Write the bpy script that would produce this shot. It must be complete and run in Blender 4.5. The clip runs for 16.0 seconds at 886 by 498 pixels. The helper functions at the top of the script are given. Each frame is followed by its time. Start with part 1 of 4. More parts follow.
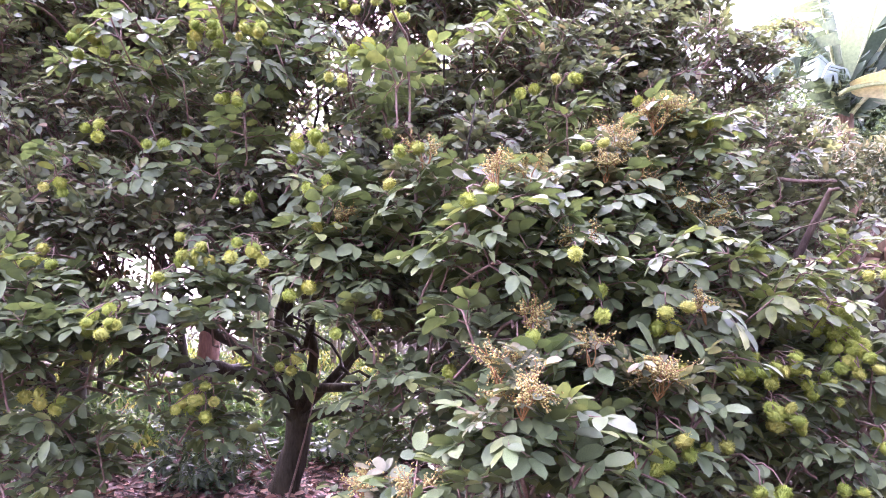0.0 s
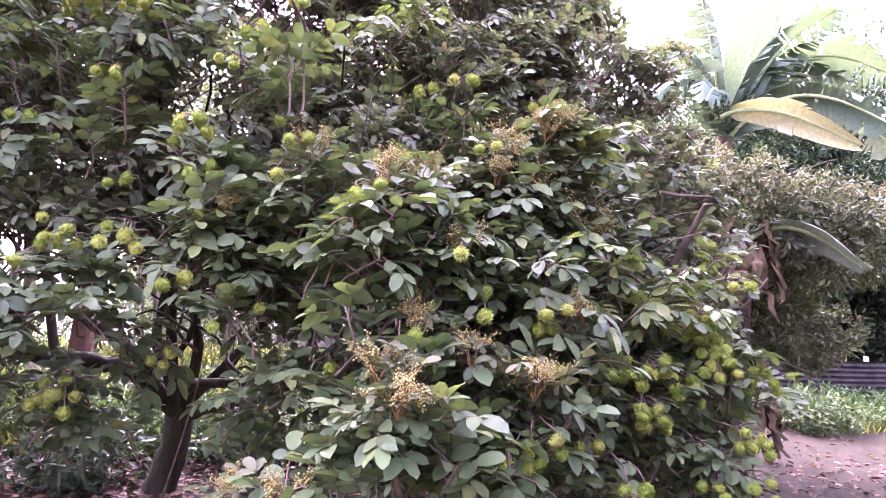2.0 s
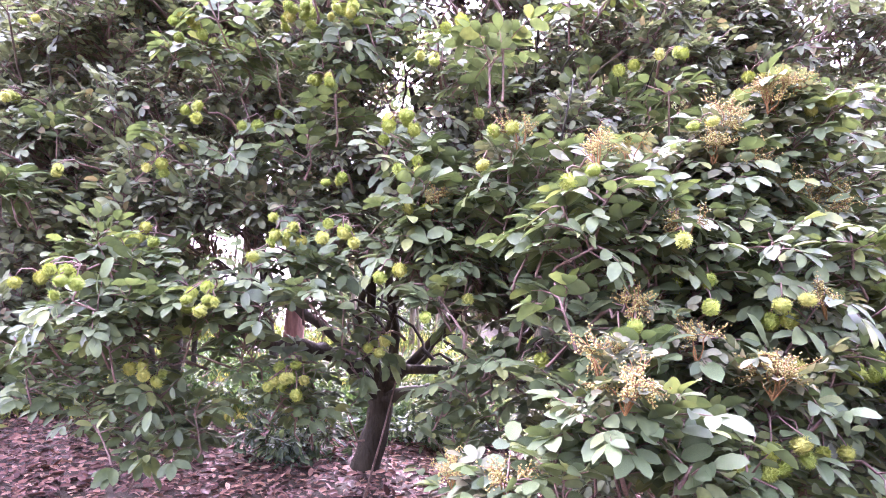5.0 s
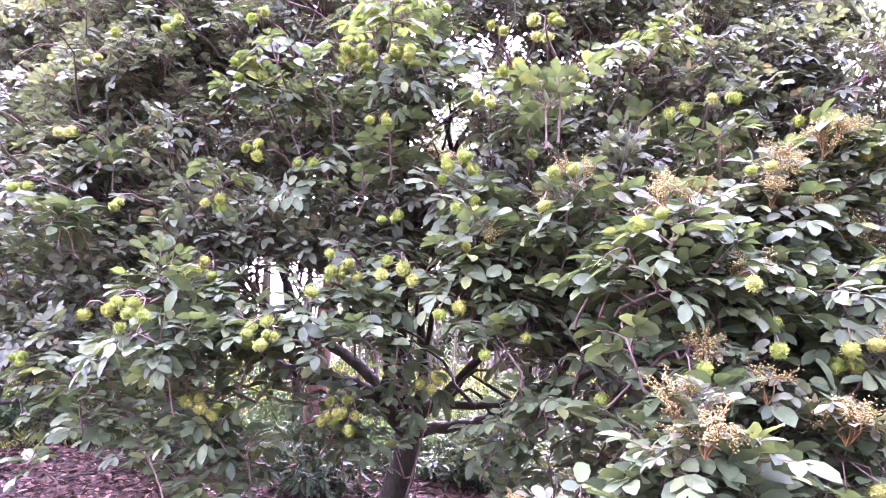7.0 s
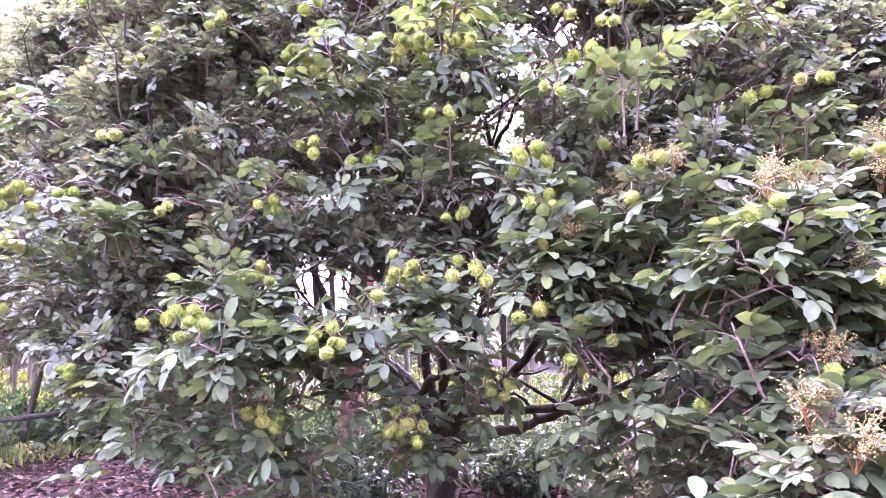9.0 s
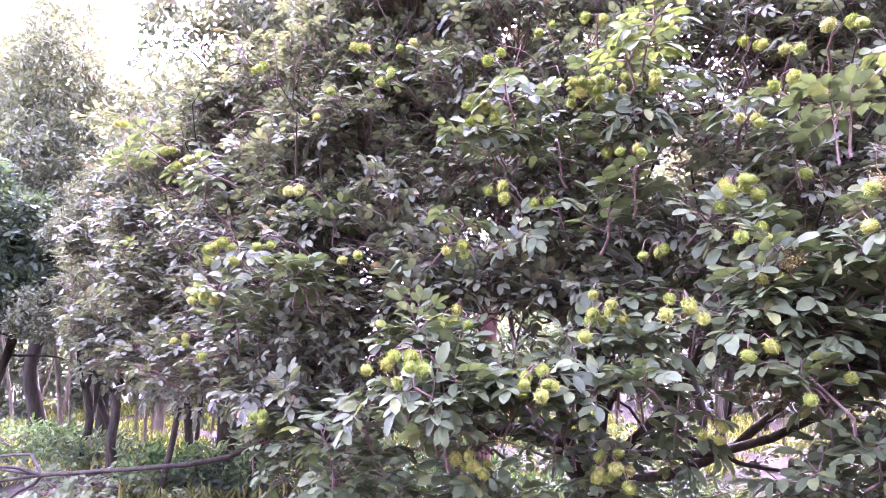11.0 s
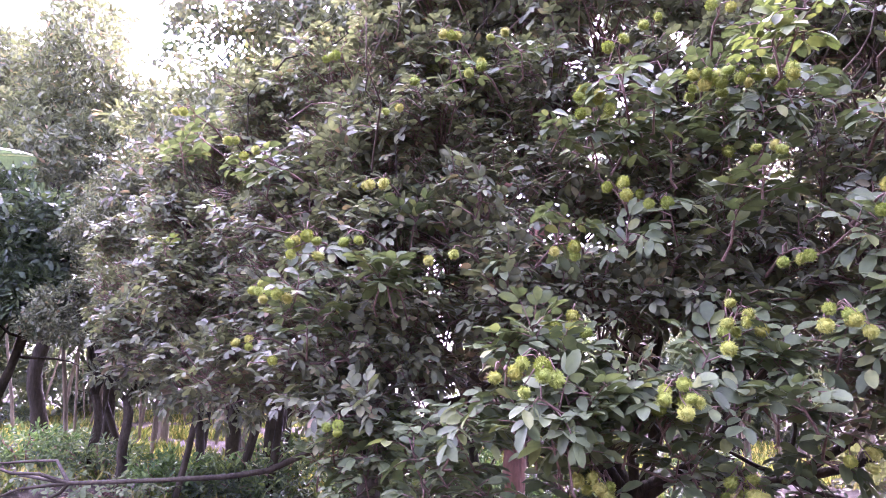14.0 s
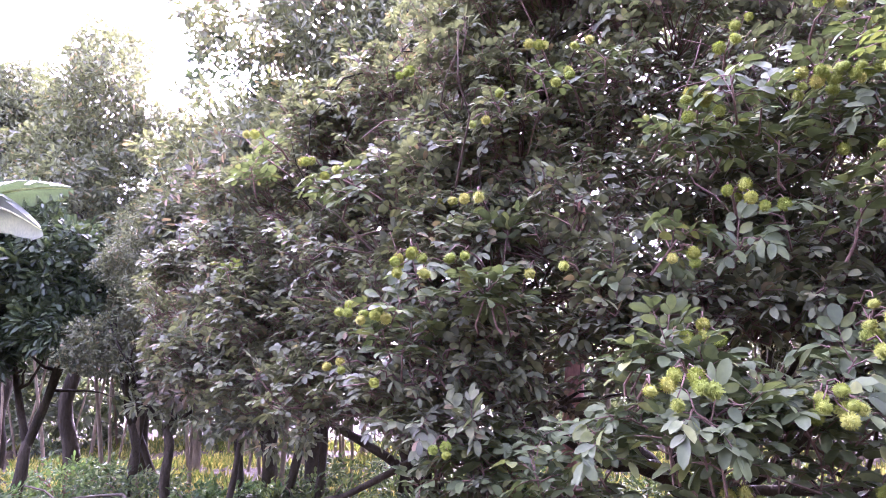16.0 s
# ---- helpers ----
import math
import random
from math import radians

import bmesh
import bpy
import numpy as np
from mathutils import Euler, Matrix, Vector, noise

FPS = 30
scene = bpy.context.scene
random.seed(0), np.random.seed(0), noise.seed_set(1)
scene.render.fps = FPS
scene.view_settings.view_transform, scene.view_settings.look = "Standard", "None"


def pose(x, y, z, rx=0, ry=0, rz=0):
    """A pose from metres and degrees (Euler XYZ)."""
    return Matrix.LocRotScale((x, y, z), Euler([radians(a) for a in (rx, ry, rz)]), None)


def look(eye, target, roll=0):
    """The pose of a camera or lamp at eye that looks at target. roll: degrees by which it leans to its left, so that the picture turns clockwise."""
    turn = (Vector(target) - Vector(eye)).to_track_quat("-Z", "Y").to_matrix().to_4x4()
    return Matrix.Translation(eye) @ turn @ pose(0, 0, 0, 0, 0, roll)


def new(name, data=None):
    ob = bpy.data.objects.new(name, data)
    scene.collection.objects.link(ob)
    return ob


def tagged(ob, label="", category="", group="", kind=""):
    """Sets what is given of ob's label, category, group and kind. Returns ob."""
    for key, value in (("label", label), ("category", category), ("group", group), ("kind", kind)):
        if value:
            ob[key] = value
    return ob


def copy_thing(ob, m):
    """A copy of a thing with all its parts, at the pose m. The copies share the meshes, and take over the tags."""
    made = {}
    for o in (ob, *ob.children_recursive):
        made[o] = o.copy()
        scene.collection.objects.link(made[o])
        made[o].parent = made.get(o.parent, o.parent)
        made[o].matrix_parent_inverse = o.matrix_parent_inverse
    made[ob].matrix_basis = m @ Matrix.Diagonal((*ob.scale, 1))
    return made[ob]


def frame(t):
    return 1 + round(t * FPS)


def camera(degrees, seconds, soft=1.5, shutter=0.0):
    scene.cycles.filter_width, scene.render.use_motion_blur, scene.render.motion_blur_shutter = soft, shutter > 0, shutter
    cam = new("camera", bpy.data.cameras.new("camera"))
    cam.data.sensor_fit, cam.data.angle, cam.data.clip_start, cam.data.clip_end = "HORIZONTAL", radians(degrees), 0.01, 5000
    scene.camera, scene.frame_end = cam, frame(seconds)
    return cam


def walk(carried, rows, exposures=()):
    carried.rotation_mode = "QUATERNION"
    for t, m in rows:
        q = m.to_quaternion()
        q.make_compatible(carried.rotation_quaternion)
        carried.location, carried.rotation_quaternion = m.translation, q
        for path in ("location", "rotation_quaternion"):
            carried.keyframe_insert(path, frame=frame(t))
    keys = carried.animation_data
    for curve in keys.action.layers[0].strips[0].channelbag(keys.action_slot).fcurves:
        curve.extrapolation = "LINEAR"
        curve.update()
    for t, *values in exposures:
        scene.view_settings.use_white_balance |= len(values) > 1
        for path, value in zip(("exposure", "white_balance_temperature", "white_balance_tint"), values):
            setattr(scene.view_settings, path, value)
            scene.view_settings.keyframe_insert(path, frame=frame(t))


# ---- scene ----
cam = camera(68.0, 16.0, 0.3)
PATH = [
    (0, (0.000, 0.000, 1.450), (-0.029, 1.996, 1.575), 0.46),
    (0.5, (0.008, 0.014, 1.451), (-0.035, 2.011, 1.550), 0.11),
    (1, (0.021, 0.021, 1.449), (0.118, 2.017, 1.528), 0.67),
    (1.5, (0.035, 0.024, 1.449), (0.275, 2.006, 1.559), 1.84),
    (2, (0.041, 0.018, 1.450), (0.305, 1.997, 1.576), 2.52),
    (2.5, (0.048, 0.029, 1.454), (0.261, 2.014, 1.563), 1.95),
    (3, (0.046, 0.037, 1.449), (0.199, 2.029, 1.544), 2.15),
    (3.5, (0.038, 0.035, 1.449), (0.043, 2.034, 1.483), 2.06),
    (4, (0.017, 0.039, 1.444), (-0.061, 2.038, 1.466), 2.09),
    (4.5, (-0.022, 0.050, 1.454), (-0.230, 2.039, 1.501), 1.06),
    (4.7, (-0.030, 0.050, 1.451), (-0.282, 2.033, 1.510), 1.41),
    (6.8, (-0.167, -0.002, 1.458), (-0.443, 1.974, 1.595), 2.53),
    (7, (-0.172, 0.002, 1.461), (-0.471, 1.972, 1.629), 2.55),
    (7.5, (-0.200, 0.004, 1.464), (-0.551, 1.963, 1.665), 2.67),
    (8, (-0.241, 0.051, 1.459), (-0.455, 2.027, 1.684), 2.74),
    (8.5, (-0.296, 0.074, 1.459), (-0.531, 2.051, 1.649), 1.17),
    (9, (-0.349, 0.096, 1.455), (-0.695, 2.058, 1.629), 1.39),
    (9.2, (-0.382, 0.091, 1.454), (-0.718, 2.053, 1.642), 1.32),
    (11.3, (-0.709, 0.002, 1.443), (-1.319, 1.881, 1.757), 0.45),
    (11.5, (-0.717, -0.000, 1.439), (-1.347, 1.870, 1.761), 0.67),
    (12, (-0.751, -0.008, 1.439), (-1.511, 1.815, 1.754), 0.01),
    (12.5, (-0.833, 0.030, 1.415), (-1.601, 1.855, 1.695), 0.81),
    (13, (-0.915, 0.081, 1.406), (-1.516, 1.958, 1.750), 1.67),
    (13.5, (-0.971, 0.089, 1.418), (-1.611, 1.948, 1.784), 1.42),
    (14, (-1.062, 0.086, 1.415), (-1.630, 1.972, 1.765), 1.88),
    (14.5, (-1.165, 0.040, 1.430), (-1.674, 1.939, 1.795), 1.88),
    (15, (-1.232, -0.008, 1.451), (-1.742, 1.888, 1.830), 0.57),
    (15.5, (-1.289, -0.010, 1.425), (-1.910, 1.866, 1.730), 0.91),
    (16, (-1.380, 0.045, 1.410), (-1.965, 1.915, 1.812), -0.30),
]
walk(cam, [(t, look(eye, target, roll)) for t, eye, target, roll in PATH], [(0.0, 5.97, 5620, 63), (1.0, 5.95, 5620, 63), (2.0, 5.7, 5620, 63), (3.5, 5.9, 5560, 61), (4.5, 6.4, 5550, 60), (8.0, 6.42, 5380, 72), (9.0, 6.47, 5380, 73), (11.5, 6.0, 5400, 74), (12.0, 5.65, 5420, 73), (12.5, 5.37, 5420, 72), (13.0, 5.58, 5420, 72), (15.0, 5.62, 5420, 70), (16.0, 5.57, 5420, 69)])

# ---- world and light ----
SUN_EL, SUN_AZ = 42.0, -25.0          # degrees; the sun stands ahead of the walk, a little to its west side, behind thin cloud
world = bpy.data.worlds.new("overcast_sky")
scene.world = world
world.use_nodes = True
wn = world.node_tree.nodes
sky = wn.new("ShaderNodeTexSky")
sky.sky_type, sky.sun_disc = "NISHITA", False
sky.sun_elevation, sky.sun_rotation = radians(SUN_EL), radians(SUN_AZ)
sky.dust_density, sky.air_density, sky.ozone_density = 6.0, 1.0, 0.6
wn["Background"].inputs["Strength"].default_value = 0.15
cloud = wn.new("ShaderNodeHueSaturation")          # thin cloud takes most of the blue out of the sky
cloud.inputs["Saturation"].default_value = 0.5
world.node_tree.links.new(sky.outputs["Color"], cloud.inputs["Color"])
world.node_tree.links.new(cloud.outputs["Color"], wn["Background"].inputs["Color"])
sun = new("sun", bpy.data.lights.new("sun", "SUN"))
sun.data.energy, sun.data.angle, sun.data.color = 0.3, radians(25), (1.0, 0.93, 0.84)
sun_way = Vector((math.sin(radians(SUN_AZ)) * math.cos(radians(SUN_EL)), math.cos(radians(SUN_AZ)) * math.cos(radians(SUN_EL)), math.sin(radians(SUN_EL))))
sun.matrix_world = look(sun_way * 40, (0, 0, 0))

# ---- materials ----


def material(name, rough=0.6):
    m = bpy.data.materials.new(name)
    m.use_nodes = True
    b = m.node_tree.nodes["Principled BSDF"]
    b.inputs["Roughness"].default_value = rough
    b.inputs["Specular IOR Level"].default_value = 0.12
    return m, m.node_tree.nodes, m.node_tree.links, b


def ramp(nodes, stops):
    r = nodes.new("ShaderNodeValToRGB")
    while len(r.color_ramp.elements) < len(stops):
        r.color_ramp.elements.new(0.5)
    for e, (at, col) in zip(r.color_ramp.elements, stops):
        e.position, e.color = at, (*col, 1)
    return r


def noise_node(nodes, links, scale, detail=3.0, rough=0.55, stretch=None):
    n = nodes.new("ShaderNodeTexNoise")
    n.inputs["Scale"].default_value, n.inputs["Detail"].default_value, n.inputs["Roughness"].default_value = scale, detail, rough
    co = nodes.new("ShaderNodeTexCoord")
    if stretch:
        mp = nodes.new("ShaderNodeMapping")
        mp.inputs["Scale"].default_value = stretch
        links.new(co.outputs["Object"], mp.inputs["Vector"])
        links.new(mp.outputs["Vector"], n.inputs["Vector"])
    else:
        links.new(co.outputs["Object"], n.inputs["Vector"])
    return n


def mix(nodes, links, fac, a, b, kind="MIX"):
    m = nodes.new("ShaderNodeMix")
    m.data_type, m.blend_type = "RGBA", kind
    for socket, value in ((m.inputs[0], fac), (m.inputs[6], a), (m.inputs[7], b)):
        if isinstance(value, bpy.types.NodeSocket):
            links.new(value, socket)
        else:
            socket.default_value = value if not isinstance(value, tuple) else (*value, 1)
    return m.outputs[2]


def bump(nodes, links, b, height, strength=0.3, distance=0.01):
    n = nodes.new("ShaderNodeBump")
    n.inputs["Strength"].default_value, n.inputs["Distance"].default_value = strength, distance
    links.new(height, n.inputs["Height"])
    links.new(n.outputs["Normal"], b.inputs["Normal"])


def leaf_material(name, stops, rough=0.55, glow=0.28, by_object=False, tint=(1.0, 1.0, 1.0)):
    """Leaves: each blade takes its own green, with blotches, and lets some light through."""
    m, nodes, links, b = material(name, rough)
    if by_object:
        pick = nodes.new("ShaderNodeObjectInfo").outputs["Random"]
    else:
        pick = nodes.new("ShaderNodeNewGeometry").outputs["Random Per Island"]
    r = ramp(nodes, stops)
    links.new(pick, r.inputs["Fac"])
    blot = noise_node(nodes, links, 35.0, 2.0)
    shade = ramp(nodes, [(0.3, (0.72, 0.74, 0.7)), (0.7, (1.15, 1.12, 1.05))])
    links.new(blot.outputs["Fac"], shade.inputs["Fac"])
    col = mix(nodes, links, 1.0, r.outputs["Color"], shade.outputs["Color"], "MULTIPLY")
    links.new(col, b.inputs["Base Color"])
    rr = nodes.new("ShaderNodeMapRange")
    rr.inputs["To Min"].default_value, rr.inputs["To Max"].default_value = rough - 0.1, rough + 0.14
    links.new(blot.outputs["Fac"], rr.inputs["Value"])
    links.new(rr.outputs["Result"], b.inputs["Roughness"])
    b.inputs["Specular IOR Level"].default_value = 0.16
    tr = nodes.new("ShaderNodeBsdfTranslucent")
    thin = mix(nodes, links, 1.0, col, (1.3 * tint[0], 1.35 * tint[1], 0.8 * tint[2]), "MULTIPLY")
    links.new(thin, tr.inputs["Color"])
    ms = nodes.new("ShaderNodeMixShader")
    ms.inputs["Fac"].default_value = glow
    links.new(b.outputs[0], ms.inputs[1])
    links.new(tr.outputs[0], ms.inputs[2])
    links.new(ms.outputs[0], nodes["Material Output"].inputs["Surface"])
    return m


def plain(name, a, b_col, scale=12.0, rough=0.7, bumpy=0.3, stretch=None, distance=0.01):
    m, nodes, links, b = material(name, rough)
    n1 = noise_node(nodes, links, scale, 4.0, 0.6, stretch)
    n2 = noise_node(nodes, links, scale * 6.0, 3.0, 0.6, stretch)
    r = ramp(nodes, [(0.3, a), (0.7, b_col)])
    links.new(n1.outputs["Fac"], r.inputs["Fac"])
    fine = ramp(nodes, [(0.3, (0.7, 0.7, 0.7)), (0.7, (1.2, 1.2, 1.2))])
    links.new(n2.outputs["Fac"], fine.inputs["Fac"])
    links.new(mix(nodes, links, 1.0, r.outputs["Color"], fine.outputs["Color"], "MULTIPLY"), b.inputs["Base Color"])
    if bumpy:
        bump(nodes, links, b, n2.outputs["Fac"], bumpy, distance)
    return m


LEAF = leaf_material("rambutan_leaf", [(0.0, (0.0525, 0.0590, 0.0335)), (0.4, (0.0798, 0.0920, 0.0493)), (0.75, (0.1008, 0.1160, 0.0595)), (0.93, (0.1155, 0.1320, 0.0614)), (1.0, (0.1522, 0.1150, 0.0670))], glow=0.3)
LEAF_NEAR = leaf_material("rambutan_leaf_outer", [(0.0, (0.0396, 0.0547, 0.0219)), (0.5, (0.0605, 0.0814, 0.0323)), (0.85, (0.0791, 0.1021, 0.0408)), (1.0, (0.1087, 0.1239, 0.0386))])
LEAF_OBJ = leaf_material("rambutan_leaf_single", [(0.0, (0.0366, 0.0535, 0.0213)), (0.5, (0.0568, 0.0795, 0.0309)), (0.85, (0.0707, 0.0994, 0.0374)), (1.0, (0.0973, 0.1130, 0.0352))], by_object=True)
LEAF_DRY = leaf_material("twiggy_brown_leaf", [(0.0, (0.0422, 0.0392, 0.0252)), (0.5, (0.0834, 0.0735, 0.0459)), (1.0, (0.1552, 0.1186, 0.0774))], 0.6, 0.25)
LEAF_DARK = leaf_material("dense_tree_leaf", [(0.0, (0.0205, 0.0340, 0.0171)), (0.5, (0.0367, 0.0560, 0.0266)), (1.0, (0.0691, 0.0930, 0.0389))], 0.4, 0.25)
LEAF_FAR = leaf_material("far_tree_leaf", [(0.0, (0.04, 0.055, 0.032)), (0.5, (0.07, 0.09, 0.05)), (1.0, (0.11, 0.13, 0.065))], 0.55, 0.35)
LEAF_GOLD = leaf_material("yellow_green_leaf", [(0.0, (0.06, 0.075, 0.04)), (0.6, (0.1, 0.105, 0.055)), (1.0, (0.18, 0.15, 0.085))], 0.6, 0.2)
SHRUB = leaf_material("undergrowth_leaf", [(0.0, (0.025, 0.042, 0.016)), (0.5, (0.045, 0.072, 0.026)), (1.0, (0.1, 0.13, 0.04))], 0.5, 0.3)
BRIGHT = leaf_material("bright_fern", [(0.0, (0.024, 0.053, 0.018)), (1.0, (0.078, 0.123, 0.036))], 0.5, 0.35)
GRASS = leaf_material("grass_blade", [(0.0, (0.0456, 0.0693, 0.0144)), (0.5, (0.0912, 0.1092, 0.0252)), (1.0, (0.2208, 0.1922, 0.0576))], 0.6, 0.35)
LITTER = leaf_material("fallen_leaf", [(0.0, (0.03, 0.014, 0.009)), (0.5, (0.062, 0.029, 0.02)), (0.85, (0.11, 0.056, 0.038)), (1.0, (0.19, 0.12, 0.075))], 0.7, 0.1)
BANANA = leaf_material("banana_blade", [(0.0, (0.045, 0.07, 0.042)), (0.5, (0.065, 0.09, 0.058)), (1.0, (0.1, 0.115, 0.09))], 0.62, 0.2, by_object=True)
BANANA_YELLOW = leaf_material("yellowed_banana_blade", [(0.0, (0.29, 0.26, 0.15)), (1.0, (0.33, 0.3, 0.18))], 0.55, 0.2, by_object=True)
BANANA_DEAD = plain("dead_banana_leaf", (0.0403, 0.0238, 0.0120), (0.0978, 0.0625, 0.0320), 9.0, 0.8, 0.5, (1, 1, 0.25))
BARK = plain("rambutan_bark", (0.032, 0.022, 0.014), (0.091, 0.065, 0.042), 9.0, 0.85, 0.7, (1, 1, 0.3), 0.02)
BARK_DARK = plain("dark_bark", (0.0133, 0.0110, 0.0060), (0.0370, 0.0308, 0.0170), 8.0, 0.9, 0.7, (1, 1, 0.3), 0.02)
BARK_RED = plain("reddish_trunk_bark", (0.1, 0.048, 0.03), (0.22, 0.125, 0.085), 5.0, 0.85, 0.6, (1, 1, 0.3), 0.02)
BARK_PALE = plain("pale_plantation_bark", (0.066, 0.052, 0.031), (0.162, 0.136, 0.084), 6.0, 0.85, 0.5, (1, 1, 0.25), 0.02)
TWIG = plain("twig_wood", (0.058, 0.036, 0.025), (0.135, 0.09, 0.062), 25.0, 0.8, 0.3)
FLOWER_STALK = plain("flower_stalk", (0.1, 0.05, 0.016), (0.18, 0.1, 0.032), 60.0, 0.7, 0.0)
FLOWER_BUD = leaf_material("flower_bud", [(0.0, (0.145, 0.12, 0.03)), (0.6, (0.2, 0.17, 0.05)), (1.0, (0.25, 0.22, 0.09))], 0.8, 0.1)
LEAF_YOUNG_LIT = leaf_material("fresh_lit_yellow_green_leaf", [(0.0, (0.058, 0.08, 0.022)), (0.6, (0.08, 0.105, 0.028)), (1.0, (0.11, 0.12, 0.036))], 0.5, 0.3)
FRUIT = leaf_material("young_rambutan_fruit", [(0.0, (0.12, 0.16, 0.022)), (0.6, (0.165, 0.195, 0.03)), (1.0, (0.215, 0.215, 0.045))], 0.75, 0.15, by_object=True)
PALE = leaf_material("pale_young_leaf", [(0.0, (0.048, 0.058, 0.028)), (0.6, (0.078, 0.084, 0.042)), (1.0, (0.11, 0.1, 0.056))], 0.6, 0.3)
POST = plain("weathered_post", (0.3, 0.28, 0.26), (0.55, 0.52, 0.49), 7.0, 0.9, 0.3, (1, 1, 0.3))
SHEET = plain("rusty_dark_sheet", (0.016, 0.013, 0.012), (0.045, 0.036, 0.032), 5.0, 0.95, 0.2)
SHEET.node_tree.nodes["Principled BSDF"].inputs["Specular IOR Level"].default_value = 0.1


def ground_material():
    m, nodes, links, b = material("bare_orchard_soil", 0.95)
    big = noise_node(nodes, links, 0.5, 4.0)
    mid = noise_node(nodes, links, 6.0, 5.0, 0.65)
    fine = noise_node(nodes, links, 60.0, 4.0, 0.7)
    soil = ramp(nodes, [(0.3, (0.016, 0.0125, 0.0065)), (0.55, (0.029, 0.0225, 0.0115)), (0.75, (0.046, 0.0365, 0.02))])
    links.new(mid.outputs["Fac"], soil.inputs["Fac"])
    patch = ramp(nodes, [(0.4, (0.75, 0.72, 0.7)), (0.65, (1.1, 1.08, 1.05))])
    links.new(big.outputs["Fac"], patch.inputs["Fac"])
    col = mix(nodes, links, 1.0, soil.outputs["Color"], patch.outputs["Color"], "MULTIPLY")
    grit = ramp(nodes, [(0.35, (0.7, 0.7, 0.7)), (0.65, (1.2, 1.2, 1.2))])
    links.new(fine.outputs["Fac"], grit.inputs["Fac"])
    links.new(mix(nodes, links, 1.0, col, grit.outputs["Color"], "MULTIPLY"), b.inputs["Base Color"])
    bump(nodes, links, b, fine.outputs["Fac"], 0.6, 0.02)
    return m


SOIL = ground_material()

# ---- geometry helpers ----
rng = np.random.default_rng(7)


def mesh_from(name, verts, faces, mat, smooth=False):
    """A mesh of quads and triangles. faces: list of index arrays of equal width."""
    me = bpy.data.meshes.new(name)
    verts = np.asarray(verts, dtype=np.float32).reshape(-1, 3)
    faces = [np.asarray(f, dtype=np.int32) for f in faces if len(f)]
    me.vertices.add(len(verts))
    me.vertices.foreach_set("co", verts.ravel())
    me.loops.add(sum(f.size for f in faces))
    me.loops.foreach_set("vertex_index", np.concatenate([f.ravel() for f in faces]))
    me.polygons.add(sum(len(f) for f in faces))
    widths = np.concatenate([np.full(len(f), f.shape[1]) for f in faces])
    me.polygons.foreach_set("loop_start", np.concatenate([[0], np.cumsum(widths)[:-1]]).astype(np.int32))
    if smooth:
        me.polygons.foreach_set("use_smooth", np.ones(len(widths), dtype=bool))
    me.update(calc_edges=True)
    me.validate()
    me.materials.append(mat)
    return me


class Heap:
    """Gathers many small patches into one mesh."""

    def __init__(self):
        self.v, self.f, self.n = [], {3: [], 4: []}, 0

    def add(self, verts, faces):
        self.v.append(np.asarray(verts, dtype=np.float32).reshape(-1, 3))
        for f in faces:
            f = np.asarray(f, dtype=np.int32)
            if len(f):
                self.f[f.shape[1]].append(f + self.n)
        self.n += len(self.v[-1])

    def mesh(self, name, mat, smooth=False):
        faces = [np.concatenate(f) for f in self.f.values() if f]
        return mesh_from(name, np.concatenate(self.v), faces, mat, smooth)


def part(name, me, parent, label="", kind=""):
    ob = new(name, me)
    ob.parent = parent
    return tagged(ob, label=label, kind=kind)


def thing(name, label, category, group="", at=(0, 0, 0)):
    ob = new(name)
    ob.location = at
    return tagged(ob, label=label, category=category, group=group)


# one leaf blade, along +y, normal +z, 1 long and 1 wide
BLADE_V = np.array([(0, 0, 0), (-.38, .2, .05), (0, .2, -.01), (.38, .2, .05), (-.52, .52, .05), (0, .52, -.03), (.52, .52, .05), (-.39, .83, -.03), (0, .83, -.09), (.39, .83, -.03), (0, 1.0, -.14)], dtype=np.float32)
BLADE_F = (np.array([(1, 4, 5, 2), (2, 5, 6, 3), (4, 7, 8, 5), (5, 8, 9, 6)]), np.array([(0, 1, 2), (0, 2, 3), (7, 10, 8), (8, 10, 9)]))
LITE_V = np.array([(0, 0, 0), (-.48, .3, .06), (-.4, .74, .01), (0, 1, -.12), (.4, .74, .01), (.48, .3, .06)], dtype=np.float32)
LITE_F = (np.array([(0, 3, 2, 1), (0, 5, 4, 3)]), np.zeros((0, 3), dtype=int))


def blades(heap, pos, turn, length, width, lite=False):
    """pos (n,3), turn (n,3,3), length and width (n)."""
    tv, tf = (LITE_V, LITE_F) if lite else (BLADE_V, BLADE_F)
    n, k = len(pos), len(tv)
    size = np.stack([width, length, length], 1)[:, None, :]
    v = np.einsum("nij,nkj->nki", turn, tv[None] * size) + pos[:, None, :]
    base = (np.arange(n) * k)[:, None, None]
    heap.add(v, [(f[None] + base).reshape(-1, f.shape[1]) for f in tf])


def frames_along(ways, ups):
    """Turns whose y axis follows ways and whose z axis is as near to ups as can be."""
    y = ways / np.linalg.norm(ways, axis=1, keepdims=True)
    x = np.cross(y, ups)
    x /= np.maximum(np.linalg.norm(x, axis=1, keepdims=True), 1e-6)
    return np.stack([x, y, np.cross(x, y)], 2)


